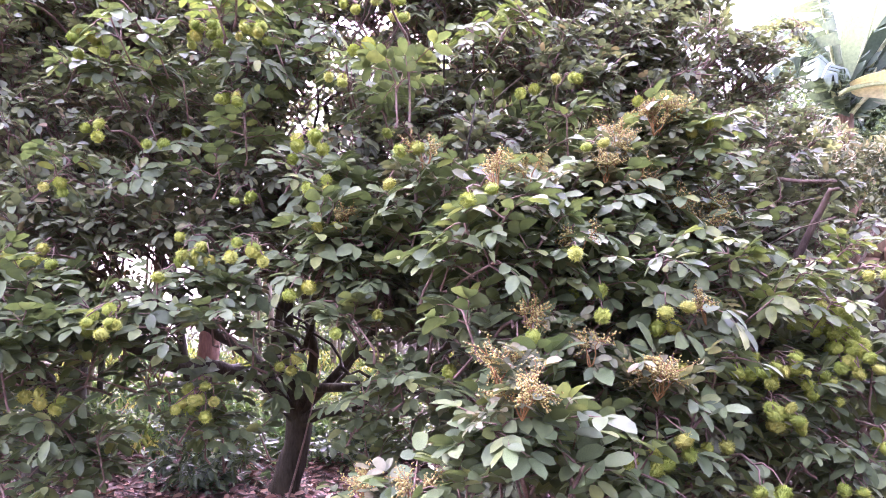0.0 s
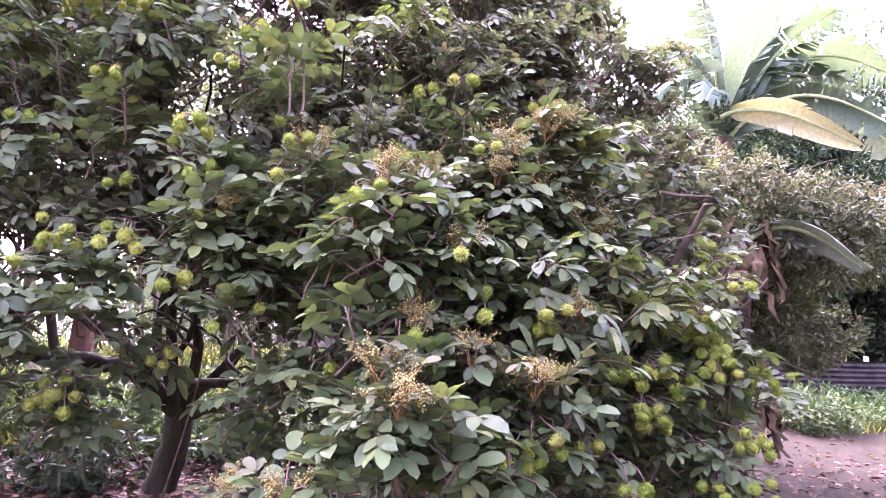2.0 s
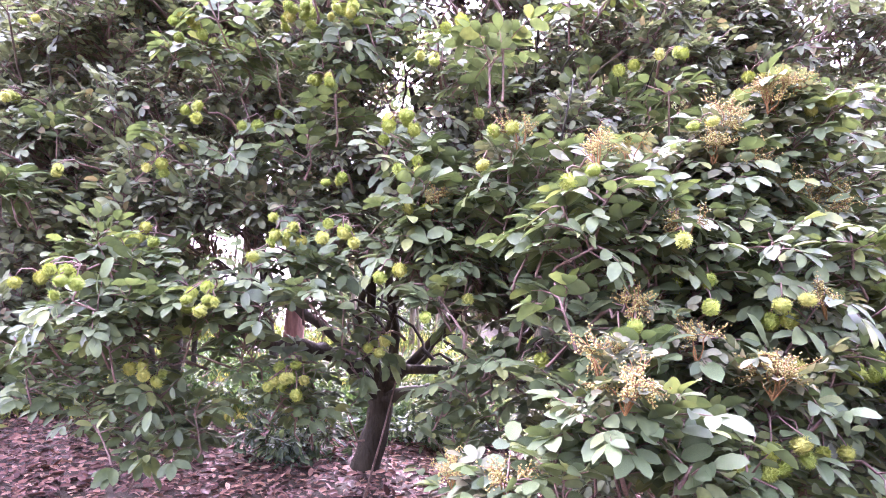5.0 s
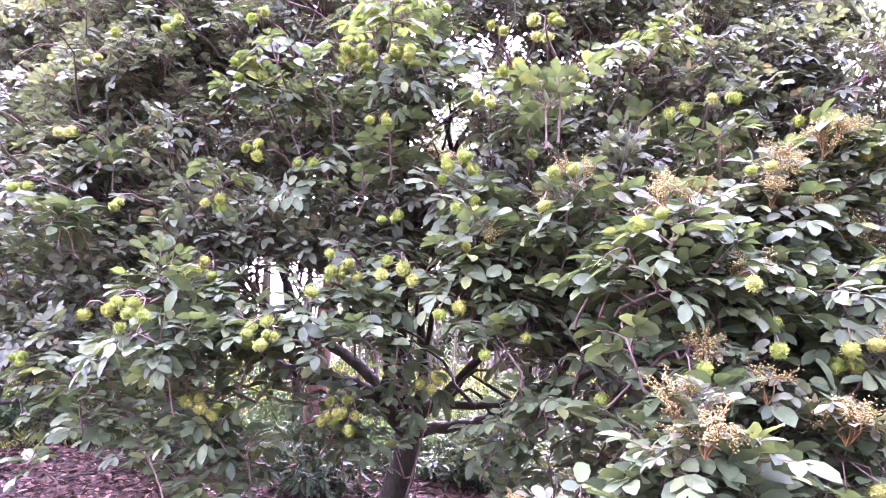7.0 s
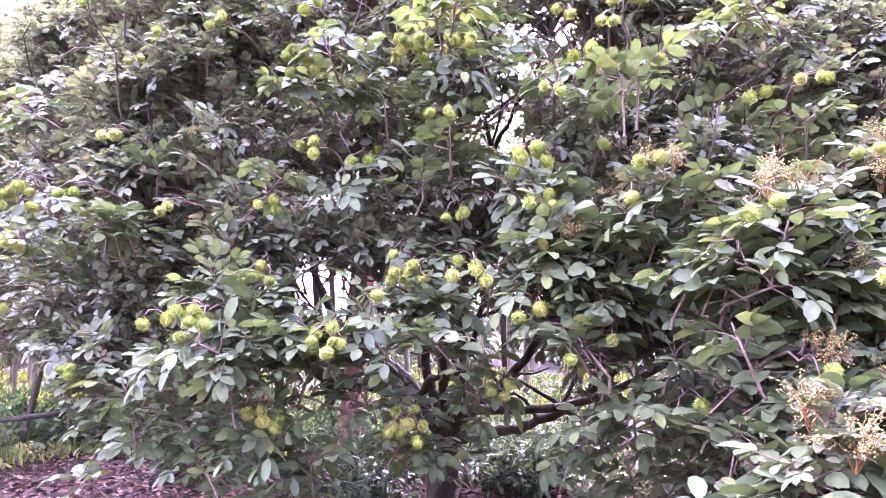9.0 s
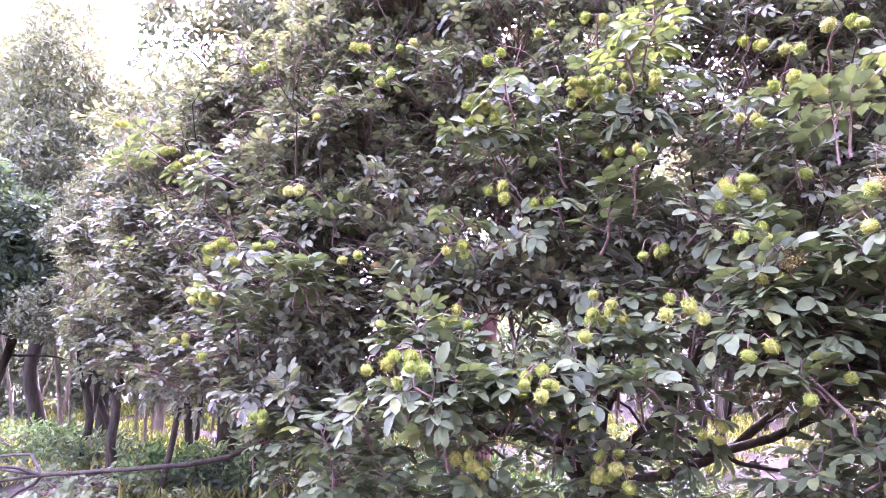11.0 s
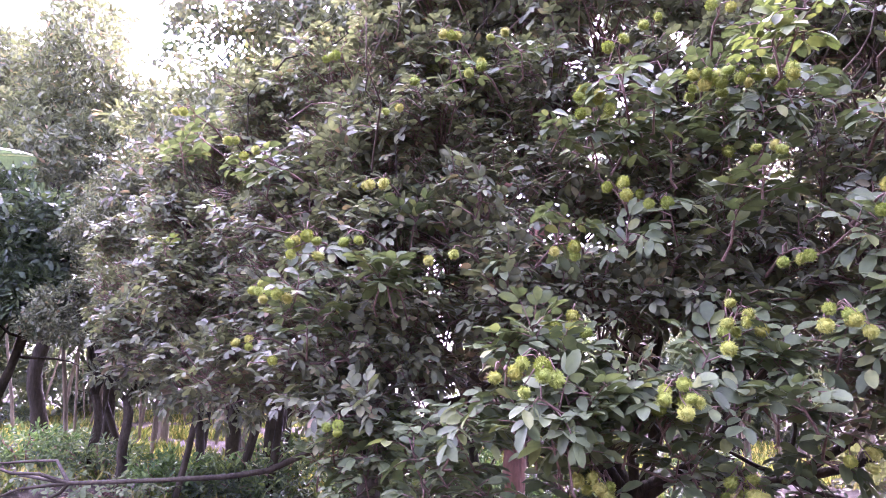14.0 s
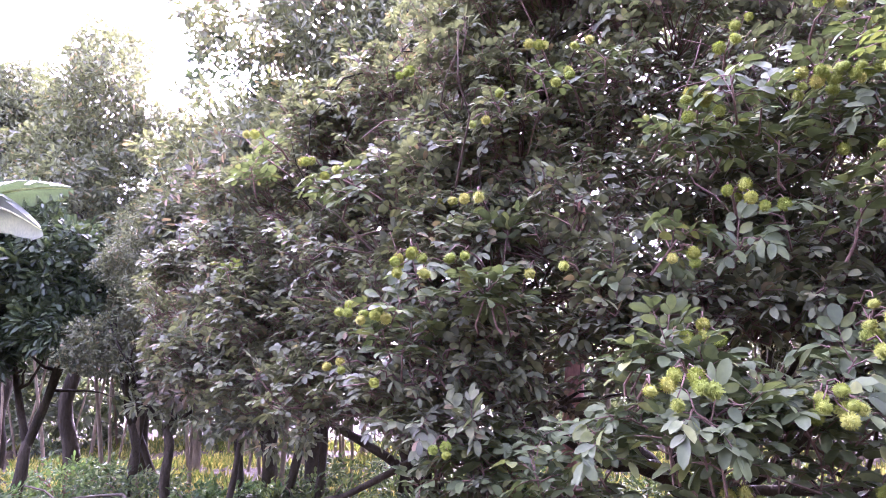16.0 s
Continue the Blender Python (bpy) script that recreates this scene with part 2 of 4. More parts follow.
def tube(heap, points, radii, sides=6, wob=0.0):
    """A tapering round branch through points."""
    pts = np.asarray(points, dtype=float)
    way = np.gradient(pts, axis=0)
    way /= np.linalg.norm(way, axis=1, keepdims=True)
    ref = np.array((0.3, 0.9, 0.1)) if abs(way[0][2]) > 0.8 else np.array((0, 0, 1.0))
    a = np.cross(way, ref)
    a /= np.linalg.norm(a, axis=1, keepdims=True)
    b = np.cross(way, a)
    ang = np.linspace(0, 2 * np.pi, sides, endpoint=False)
    rad = np.asarray(radii, dtype=float)[:, None] * (1 + wob * rng.normal(size=(len(pts), sides)))
    ring = pts[:, None] + rad[..., None] * (a[:, None] * np.cos(ang)[None, :, None] + b[:, None] * np.sin(ang)[None, :, None])
    i = np.arange(len(pts) - 1)[:, None] * sides
    j = np.arange(sides)[None]
    k = (j + 1) % sides
    q = np.stack([i + j, i + k, i + sides + k, i + sides + j], 2).reshape(-1, 4)
    tip = len(pts) * sides
    cap = np.stack([np.full(sides, tip), (len(pts) - 1) * sides + (np.arange(sides)), (len(pts) - 1) * sides + (np.arange(sides) + 1) % sides], 1)
    heap.add(np.concatenate([ring.reshape(-1, 3), pts[-1:]]), [q, cap])


def bent(a, b, n=8, sag=0.0, kink=0.06):
    """Points from a to b with a sag and random kinks."""
    a, b = np.asarray(a, float), np.asarray(b, float)
    s = np.linspace(0, 1, n)[:, None]
    p = a + (b - a) * s
    p[:, 2] += sag * np.sin(np.pi * s[:, 0])
    span = np.linalg.norm(b - a)
    for k in (1, 2, 3):
        p += np.sin(k * np.pi * s) * rng.normal(size=3) * kink * span * 0.55 / k
    return p


# ---- leaf sprays: a twig end with its compound leaves ----


def spray_plan(leaves, pairs, blade, droop):
    """Blades of one spray as arrays; it leans towards -y and up, with its own up along z."""
    pos, way, up, size, rach = [], [], [], [], []
    axis = np.array((0, -0.62, 0.78))
    for i in range(leaves):
        phi = i * 2.4 + rng.uniform(-0.3, 0.3)
        lift = rng.uniform(-0.25, 0.95)
        side = np.array((math.cos(phi), math.sin(phi), 0))
        d = side * math.cos(lift) + np.array((0, 0, 1)) * math.sin(lift) + axis * 0.35
        d /= np.linalg.norm(d)
        p = axis * rng.uniform(-0.12, 0.02)
        length = rng.uniform(0.09, 0.14)
        pts = [p.copy()]
        m = rng.integers(pairs - 1, pairs + 1) + 1
        for j in range(m):
            d = d + np.array((0, 0, -droop * (0.12 + 0.1 * j)))
            d /= np.linalg.norm(d)
            p = p + d * length / m
            pts.append(p.copy())
            flat = np.array((0, 0, 1.0)) - d * d[2]
            flat /= np.linalg.norm(flat) + 1e-6
            out = np.cross(d, flat)
            for s in (-1, 1):
                w = d * rng.uniform(0.45, 0.9) + out * s + np.array((0, 0, rng.uniform(-0.55, 0.1) * droop))
                pos.append(p + rng.normal(size=3) * 0.005)
                way.append(w)
                up.append(flat + out * s * rng.uniform(-0.35, 0.35) + rng.normal(size=3) * 0.28)
                size.append(blade * rng.uniform(0.72, 1.15) * (0.8 + 0.2 * j / m))
        pos.append(p), way.append(d + np.array((0, 0, -0.2))), up.append(np.array((0, 0, 1.0)) + rng.normal(size=3) * 0.25), size.append(blade * rng.uniform(0.8, 1.1))
        rach.append(np.array(pts))
    size = np.array(size)
    return np.array(pos), frames_along(np.array(way), np.array(up)), size, size * rng.uniform(0.43, 0.56, len(size)), rach, axis


PLANS = [spray_plan(int(rng.integers(5, 8)), 2, 0.084, rng.uniform(0.35, 1.35)) for _ in range(20)]


def rz(a):
    c, s = np.cos(a), np.sin(a)
    return np.array(((c, -s, 0), (s, c, 0), (0, 0, 1.0)))


def tilt(m):
    """A small random lean."""
    a, b = m * rng.normal(size=2)
    return np.array(((1, 0, b), (0, 1, -a), (-b, a, 1.0)))


def put_spray(heap, stems, at, facing, size=1.0, lite=False, lean=0.25, root=None):
    """A spray at a point; facing: the angle about z, 0 towards -y."""
    pos, turn, ln, wd, rach, axis = PLANS[rng.integers(len(PLANS))]
    r = rz(facing) @ tilt(lean)
    blades(heap, at + size * pos @ r.T, np.einsum("ij,njk->nik", r, turn), ln * size, wd * size, lite)
    if stems is not None:
        end = at - r @ axis * 0.2 * size if root is None else at + (root - at) * min(1.0, 0.3 / (np.linalg.norm(root - at) + 1e-6))
        tube(stems, [end, (end + at) * 0.5 - r @ axis * 0.06 + rng.normal(size=3) * 0.012, at], [0.005, 0.004, 0.0025], 4)
        if not lite:
            for pts in rach:
                tube(stems, at + size * pts @ r.T, np.linspace(0.003, 0.0012, len(pts)), 3)


def bough(heap, stems, centre, radius, sprays, lite=False, size=1.0, front=0.8):
    """A rounded bough: sprays over its outside, most of them on the open side and on top."""
    c = np.asarray(centre, float)
    for _ in range(sprays):
        u = rng.normal(size=3) + np.array((0, -front, 0.25))
        u /= np.linalg.norm(u)
        at = c + u * radius * rng.uniform(0.55, 1.05) * np.array((1.15, 0.9, 0.85))
        if thin(*at) and rng.uniform() < 0.93:
            continue
        put_spray(heap, stems, at, math.atan2(u[0], -u[1]) * 0.8 + rng.normal() * 0.5, size * rng.uniform(0.75, 1.2), lite, 0.35, c + np.array((0, 0.15, -0.1)))


def scatter_leaves(heap, centre, radii, count, blade, lite=True, flat=0.6, hollow=0.35):
    """Small leaves in tufts through an uneven ellipsoid."""
    per = 13
    tufts = max(1, count // per)
    count = tufts * per
    u = rng.normal(size=(tufts, 3))
    u /= np.linalg.norm(u, axis=1, keepdims=True)
    lump = 1 + 0.22 * np.sin(u[:, 0] * 5 + centre[0] * 3) * np.cos(u[:, 2] * 4 + centre[1]) + 0.12 * np.sin(u[:, 1] * 9 + centre[2])
    s = rng.uniform(hollow, 1, tufts) ** 0.6 * lump
    c = np.asarray(centre) + u * s[:, None] * np.asarray(radii)
    way = rng.normal(size=(count, 3)) + np.array((0, 0, -0.1)) + np.repeat(u, per, 0) * 0.5
    way /= np.linalg.norm(way, axis=1, keepdims=True)
    p = np.repeat(c, per, 0) + way * blade * rng.uniform(0.1, 1.3, (count, 1))
    up = rng.normal(size=(count, 3)) * (1 - flat) + np.array((0, -0.15, 1.0)) * flat
    ln = blade * rng.uniform(0.7, 1.3, count)
    blades(heap, p, frames_along(way, up), ln, ln * rng.uniform(0.36, 0.5, count), lite)


# ---- ground ----


def ground():
    xs = np.concatenate([[-600, -200, -80, -40], np.linspace(-20, 20, 81), [40, 80, 200, 600]])
    ys = np.concatenate([[-600, -200, -80, -30], np.linspace(-8, 24, 65), [40, 80, 200, 600]])
    v = []
    for y in ys:
        for x in xs:
            near = abs(x) < 20 and -8 < y < 24
            v.append((x, y, (0.05 * noise.noise((x * 0.5, y * 0.5, 0)) + 0.02 * noise.noise((x * 2.1, y * 2.1, 3))) if near else 0.0))
    w = len(xs)
    i, j = np.meshgrid(np.arange(len(ys) - 1), np.arange(w - 1), indexing="ij")
    a = (i * w + j).ravel()
    ob = new("ground", mesh_from("ground", v, [np.stack([a, a + 1, a + w + 1, a + w], 1)], SOIL, True))
    tagged(ob, "bare brown orchard soil with scattered leaf litter", "ground", kind="structure")


def height(x, y):
    return 0.05 * noise.noise((x * 0.5, y * 0.5, 0)) + 0.02 * noise.noise((x * 2.1, y * 2.1, 3))


ground()


def litter():
    heap = Heap()
    n = 46000
    x, y = rng.uniform(-6.5, 5.5, n), 2.6 + np.where(rng.uniform(size=n) < 0.12, -rng.exponential(0.8, n), rng.uniform(0, 4.9, n))
    keep = rng.uniform(size=n) < np.where(x < 1.0, 1.0, 0.2) * np.where(y > 5.8, 0.3, 1.0)
    x, y = x[keep], y[keep]
    z = np.array([height(a, b) for a, b in zip(x, y)]) + rng.uniform(0.004, 0.03, len(x))
    ln = rng.uniform(0.04, 0.09, len(x))
    way = np.stack([rng.normal(size=len(x)), rng.normal(size=len(x)), rng.normal(size=len(x)) * 0.2], 1)
    up = np.stack([rng.normal(size=len(x)) * 0.35, rng.normal(size=len(x)) * 0.35, np.ones(len(x))], 1)
    blades(heap, np.stack([x, y, z], 1), frames_along(way, up), ln, ln * 0.45, True)
    tagged(new("leaf_litter", heap.mesh("leaf_litter", LITTER)), "dry reddish-brown fallen leaves on the soil", "leaf litter", kind="stuff")


litter()


def grass():
    heap = Heap()
    n = 80000
    x, y = rng.uniform(-15, 9, n), rng.uniform(2.8, 15, n)
    clump = np.array([noise.noise((a * 0.7, b * 0.7, 8)) for a, b in zip(x, y)])
    keep = (clump > -0.12) & ~((x > 1.2) & (y < 6.9)) & ~((x > -4.8) & (y < 5.6))
    x, y = x[keep], y[keep]
    z = np.array([height(a, b) for a, b in zip(x, y)])
    way = np.stack([rng.normal(size=len(x)) * 0.5, rng.normal(size=len(x)) * 0.5, np.ones(len(x))], 1)
    up = rng.normal(size=(len(x), 3))
    ln = rng.uniform(0.06, 0.2, len(x))
    blades(heap, np.stack([x, y, z], 1), frames_along(way, up), ln, ln * 0.16, True)
    tagged(new("grass", heap.mesh("grass", GRASS)), "sunlit yellow-green grass under the plantation trees", "grass", kind="stuff")


grass()

# ---- the fruiting rambutan tree ----
# where the open side of the crown stands, by place along the row and height
ROW_X = np.array((-4.02, -3.02, -2.14, -1.34, -0.67, -0.1, 0.23, 0.54, 0.94, 1.41, 2.01))
ROW_Y = np.array((3.1, 2.65, 2.02, 1.92, 2.0, 1.93, 1.62, 1.66, 1.9, 2.2, 2.6))
ROW_UP = np.array((0.1, 0.15, 0.25, 0.32, 0.3, 0.3, 0.6, 0.6, 0.6, 0.5, 0.5))
LOW_X = np.array((-4.4, -3.6, -2.8, -2.35, -1.9, -1.6, -1.25, -1.0, -0.8, -0.5, -0.3, 0.0, 0.1, 0.25, 1.5))
LOW_Z = np.array((1.4, 1.22, 1.16, 1.02, 1.06, 1.2, 1.24, 1.36, 1.42, 1.4, 1.22, 1.05, 0.82, 0.55, 0.6))
TOP_X = np.array((-4.4, -3.8, -3.2, -2.5, -1.8, -0.67, 0.4, 0.94, 1.34, 1.61, 1.88))
TOP_Z = np.array((2.1, 2.5, 2.9, 3.3, 3.5, 3.7, 3.6, 3.4, 3.0, 2.5, 1.7))
# thin places in the crown where light comes through: along the row, height, radius, at 2.55 m
GAPS = [(-1.35, 1.93, 0.085), (-0.57, 2.14, 0.094), (-1.16, 1.89, 0.102), (-1.08, 1.52, 0.111), (-1.27, 1.5, 0.094), (-1.13, 1.44, 0.085), (-1.0, 1.43, 0.076), (-1.06, 1.53, 0.06), (-1.53, 1.54, 0.076), (-0.41, 2.34, 0.051), (-0.66, 2.21, 0.051), (-1.32, 1.61, 0.085), (-1.42, 1.16, 0.051), (-1.12, 1.52, 0.11)]


def thin(x, y, z):
    """Whether a place lies in a thin part of the crown."""
    s = 2.55 / max(y, 1.0)
    gx, gz = -0.3 + (x + 0.3) * s, 1.45 + (z - 1.45) * s
    return any((gx - a) ** 2 + (gz - b) ** 2 < r * r for a, b, r in GAPS)


def front(x, z):
    return np.interp(x, ROW_X, ROW_Y) + np.interp(x, ROW_X, ROW_UP) * max(0.0, z - 1.27)


def fill_crown(heap, stems, x0, x1, step, depth, radius, sprays, lite, size):
    """Boughs over a sheet of the crown that lies so deep behind its open side; the crown rises and spreads inwards."""
    spread = 1 + 0.12 * depth
    for x in np.arange(x0 * spread, x1 * spread, step):
        foot = x / spread
        for z in np.arange(np.interp(foot, LOW_X, LOW_Z) + radius + 0.05, np.interp(foot, TOP_X, TOP_Z) + 0.5 * depth, step * 0.85):
            px, pz = x + rng.normal() * 0.08, z + rng.normal() * 0.07
            if depth < 1.3 and -0.5 < px < 0.08 and pz < 1.38:      # a dark hollow beside the trunk
                continue
            bough(heap, stems, (px, front(px / spread, pz) + radius + depth + rng.uniform(-0.08, 0.18), pz), radius * rng.uniform(0.8, 1.2), sprays, lite, size * (1.0 if pz < 1.8 else 0.88))


def fruit_mesh():
    """A round young fruit set with soft curved hairs."""
    heap = Heap()
    bm = bmesh.new()
    bmesh.ops.create_icosphere(bm, subdivisions=2, radius=0.0215)
    v = np.array([p.co[:] for p in bm.verts]) * np.array((1, 1, 1.12))
    f = np.array([[p.index for p in t.verts] for t in bm.faces])
    bm.free()
    heap.add(v, [f])
    for k in range(210):
        z = 1 - 2 * (k + 0.5) / 210
        a = k * 2.39996
        r = math.sqrt(1 - z * z)
        n = np.array((r * math.cos(a), r * math.sin(a), z))
        side = np.cross(n, (0.3, 0.2, 0.9))
        side /= np.linalg.norm(side)
        bend = np.cross(n, side) * rng.uniform(-0.006, 0.006) + rng.normal(size=3) * 0.002
        base, mid, tip = n * 0.02, n * 0.0265 + bend * 0.4, n * rng.uniform(0.028, 0.034) + bend * 1.4
        heap.add([base - side * 0.0022, base + side * 0.0022, mid + side * 0.0016, mid - side * 0.0016, tip], [np.array([(0, 1, 2, 3)]), np.array([(3, 2, 4)])])
    return heap.mesh("fruit", FRUIT, True)


FRUITS = [fruit_mesh() for _ in range(3)]
# bunches: place and number of fruits
BUNCH_MID = [(-0.82, 2.23, 2.33, 5), (-0.65, 2.19, 2.31, 3), (-1.21, 2.19, 2.27, 5), (-1.13, 2.07, 2.39, 2), (-0.99, 1.94, 1.34, 6), (-0.43, 2.02, 1.88, 5), (-0.39, 2.04, 1.75, 3), (-1.28, 2.08, 1.52, 4), (0.21, 1.62, 1.32, 1), (0.17, 1.58, 1.32, 1), (-0.71, 2.15, 2.05, 3), (-0.66, 2.15, 1.74, 3), (-0.81, 2.14, 1.54, 4), (-0.59, 1.99, 1.55, 4), (-0.41, 1.91, 1.43, 2), (-0.31, 1.91, 1.33, 1), (-0.2, 1.98, 1.36, 1), (-0.51, 2.21, 1.2, 3), (-0.81, 2.21, 1.09, 4), (-1.19, 2.05, 1.08, 3), (-0.1, 1.91, 1.83, 2), (-0.16, 1.87, 1.75, 1), (0.39, 2.18, 2.13, 3), (0.28, 2.32, 2.14, 2), (0.31, 1.61, 1.52, 1), (0.39, 1.69, 1.38, 1), (0.59, 1.72, 1.39, 2), (-0.01, 1.9, 1.2, 2), (-0.17, 1.88, 2.26, 3), (-0.27, 2.09, 2.21, 3), (-1.66, 2.18, 1.77, 1), (-1.42, 1.73, 1.37, 1), (-1.33, 1.78, 1.39, 5), (-1.01, 2.29, 1.95, 2), (-1.14, 2.11, 1.94, 3), (-1.78, 2.26, 1.17, 1), (0.09, 1.62, 1.68, 2), (0.4, 1.75, 1.45, 1), (0.86, 1.95, 1.22, 4), (0.49, 1.6, 1.03, 1), (0.55, 1.6, 1.05, 2), (0.47, 1.6, 1.03, 2), (0.53, 1.6, 1.1, 3), (0.8, 2.1, 1.95, 2), (0.44, 1.95, 1.86, 2), (-0.35, 2.0, 1.63, 2), (-0.84, 2.1, 1.59, 1), (-0.81, 2.15, 1.07, 4), (-1.22, 2.0, 1.1, 3), (-0.86, 2.3, 2.34, 5), (-0.69, 2.3, 2.35, 4), (-0.81, 2.2, 2.55, 2), (-0.33, 2.2, 2.39, 3), (-0.36, 2.15, 2.13, 3), (-0.86, 2.0, 1.48, 1)]
BUNCH_EAST = [(1.22, 2.15, 1.37, 9), (1.26, 2.15, 1.28, 7), (1.27, 2.1, 1.22, 6), (1.0, 2.0, 1.21, 5), (0.96, 1.95, 1.09, 5), (1.48, 2.3, 0.97, 6), (1.27, 2.2, 1.3, 5), (0.98, 2.0, 1.07, 4), (1.03, 2.05, 1.21, 5), (0.92, 2.2, 2.0, 1), (1.19, 2.0, 0.87, 3), (1.15, 2.2, 1.34, 3), (1.47, 2.18, 1.18, 5), (1.41, 2.21, 1.5, 3), (0.8, 1.68, 0.97, 2), (1.32, 1.98, 1.01, 5), (1.35, 1.98, 0.87, 3), (1.15, 2.1, 1.15, 4)]
BUNCH_WEST = [(-2.15, 2.06, 1.79, 7), (-2.35, 2.25, 1.65, 4), (-1.98, 2.1, 1.81, 2), (-1.98, 2.29, 2.05, 3), (-2.12, 2.31, 1.18, 3), (-1.8, 2.35, 1.79, 1), (-2.14, 2.5, 2.11, 3), (-1.07, 2.68, 2.06, 1), (-2.78, 2.51, 2.34, 3), (-3.08, 2.52, 2.51, 2), (-2.61, 2.41, 2.24, 2), (-1.74, 2.35, 2.64, 3), (-0.6, 2.41, 2.58, 4)]
# flowering panicles: place and size
PANICLES = [(0.13, 1.68, 1.75, 0.8), (0.68, 2.09, 2.01, 1.1), (0.86, 2.28, 1.7, 1.5), (0.16, 1.36, 1.23, 1.0), (0.5, 1.56, 1.24, 0.9), (0.21, 1.62, 1.37, 0.5), (0.69, 1.75, 1.41, 0.5), (0.72, 2.1, 1.71, 1.3), (0.89, 2.15, 1.68, 1.3), (0.79, 2.1, 1.64, 1.2), (0.69, 2.1, 1.73, 1.0), (0.22, 1.8, 1.78, 0.8), (-0.07, 1.9, 1.84, 0.7), (-0.32, 2.0, 1.66, 0.7), (0.34, 1.7, 1.57, 0.6), (0.52, 2.0, 1.92, 0.8), (0.73, 2.1, 2.03, 1.0), (0.65, 2.05, 1.99, 0.8), (0.47, 1.95, 1.81, 0.8), (0.12, 1.45, 1.28, 0.7), (0.51, 1.55, 1.26, 0.7), (0.51, 2.0, 1.88, 0.8), (-0.21, 1.7, 0.95, 0.5), (-0.07, 1.5, 1.01, 0.5), (0.58, 2.0, 1.77, 0.8), (0.35, 1.6, 1.31, 0.4)]
# low sprays with no fruit: place and number
LOOSE = [(-1.28, 1.9, 0.89, 4), (-1.2, 2.0, 0.9, 3), (-1.58, 2.0, 0.96, 4), (-1.68, 2.1, 1.08, 4), (-0.18, 2.0, 1.0, 4), (-0.26, 2.05, 1.02, 3), (-0.14, 2.1, 1.05, 3), (-1.1, 1.85, 1.35, 3), (-0.79, 1.9, 1.33, 3), (-1.01, 1.95, 1.19, 4), (-1.54, 1.85, 1.3, 5), (-1.3, 1.78, 1.39, 5), (-1.69, 2.0, 1.02, 5), (-1.24, 1.85, 1.4, 4), (-1.04, 1.9, 1.39, 3), (-1.39, 1.8, 1.48, 4), (-1.77, 2.2, 1.19, 4), (-1.98, 2.2, 1.2, 4), (-2.1, 2.3, 1.06, 4), (-1.72, 2.2, 1.17, 4), (-1.96, 2.3, 1.11, 3), (0.06, 1.45, 1.1, 5), (0.26, 1.5, 1.09, 6), (0.38, 1.5, 1.14, 5), (0.18, 1.4, 1.08, 4), (0.43, 1.75, 1.33, 3), (0.1, 1.6, 1.39, 3), (0.57, 1.75, 1.42, 3), (-0.67, 1.95, 1.4, 2), (-0.1, 1.85, 1.62, 3), (-0.28, 1.9, 1.58, 2), (-0.27, 1.85, 1.52, 4), (-0.41, 1.9, 1.6, 4), (-0.07, 1.75, 1.59, 4), (0.06, 1.6, 1.56, 5), (0.19, 1.55, 1.56, 5), (0.38, 1.65, 1.54, 5), (0.13, 1.65, 1.68, 4), (0.5, 1.7, 1.5, 4), (0.29, 1.75, 1.7, 4), (-0.17, 1.85, 1.69, 4), (0.7, 1.85, 1.51, 4), (0.87, 1.9, 1.38, 3), (-0.3, 1.85, 1.37, 2)]


def fruit_bunch(tree, x, y, z, count, stems_mat=TWIG):
    """A hanging bunch: a branching stalk with its fruits, and leaf sprays behind it."""
    at = np.array((x, y, z))
    count = count + 2 if 4 <= count < 8 else count
    stalk = Heap()
    root = at + np.array((0, 0.06, 0.035))
    ends = []
    for k in range(int(count)):
        a = k * 2.4 + rng.uniform(0, 1)
        r = (0.017 + 0.0105 * math.sqrt(k)) if count > 1 else 0.0
        e = at + np.array((math.cos(a) * r * 1.25, -0.05 + math.sin(a) * r * 0.7, -0.009 * (k - 0.5 * count) + rng.uniform(-0.014, 0.02)))
        ends.append(e)
        tube(stalk, bent(root, e + np.array((0, 0, 0.018)), 4, 0.02, 0.1), [0.003, 0.0025, 0.002, 0.0018], 4)
    tube(stalk, bent(root + np.array((rng.uniform(-0.04, 0.04), 0.2, -0.04)), root, 4, 0.02), [0.006, 0.005, 0.004, 0.003], 5)
    holder = part("fruit_stalk", stalk.mesh("fruit_stalk", TWIG, True), tree)
    for e in ends:
        f = part("fruit", FRUITS[rng.integers(3)], holder)
        s = rng.uniform(0.56, 0.74)
        f.matrix_basis = Matrix.LocRotScale(e, Euler(rng.uniform(-3, 3, 3)), (s, s, s))


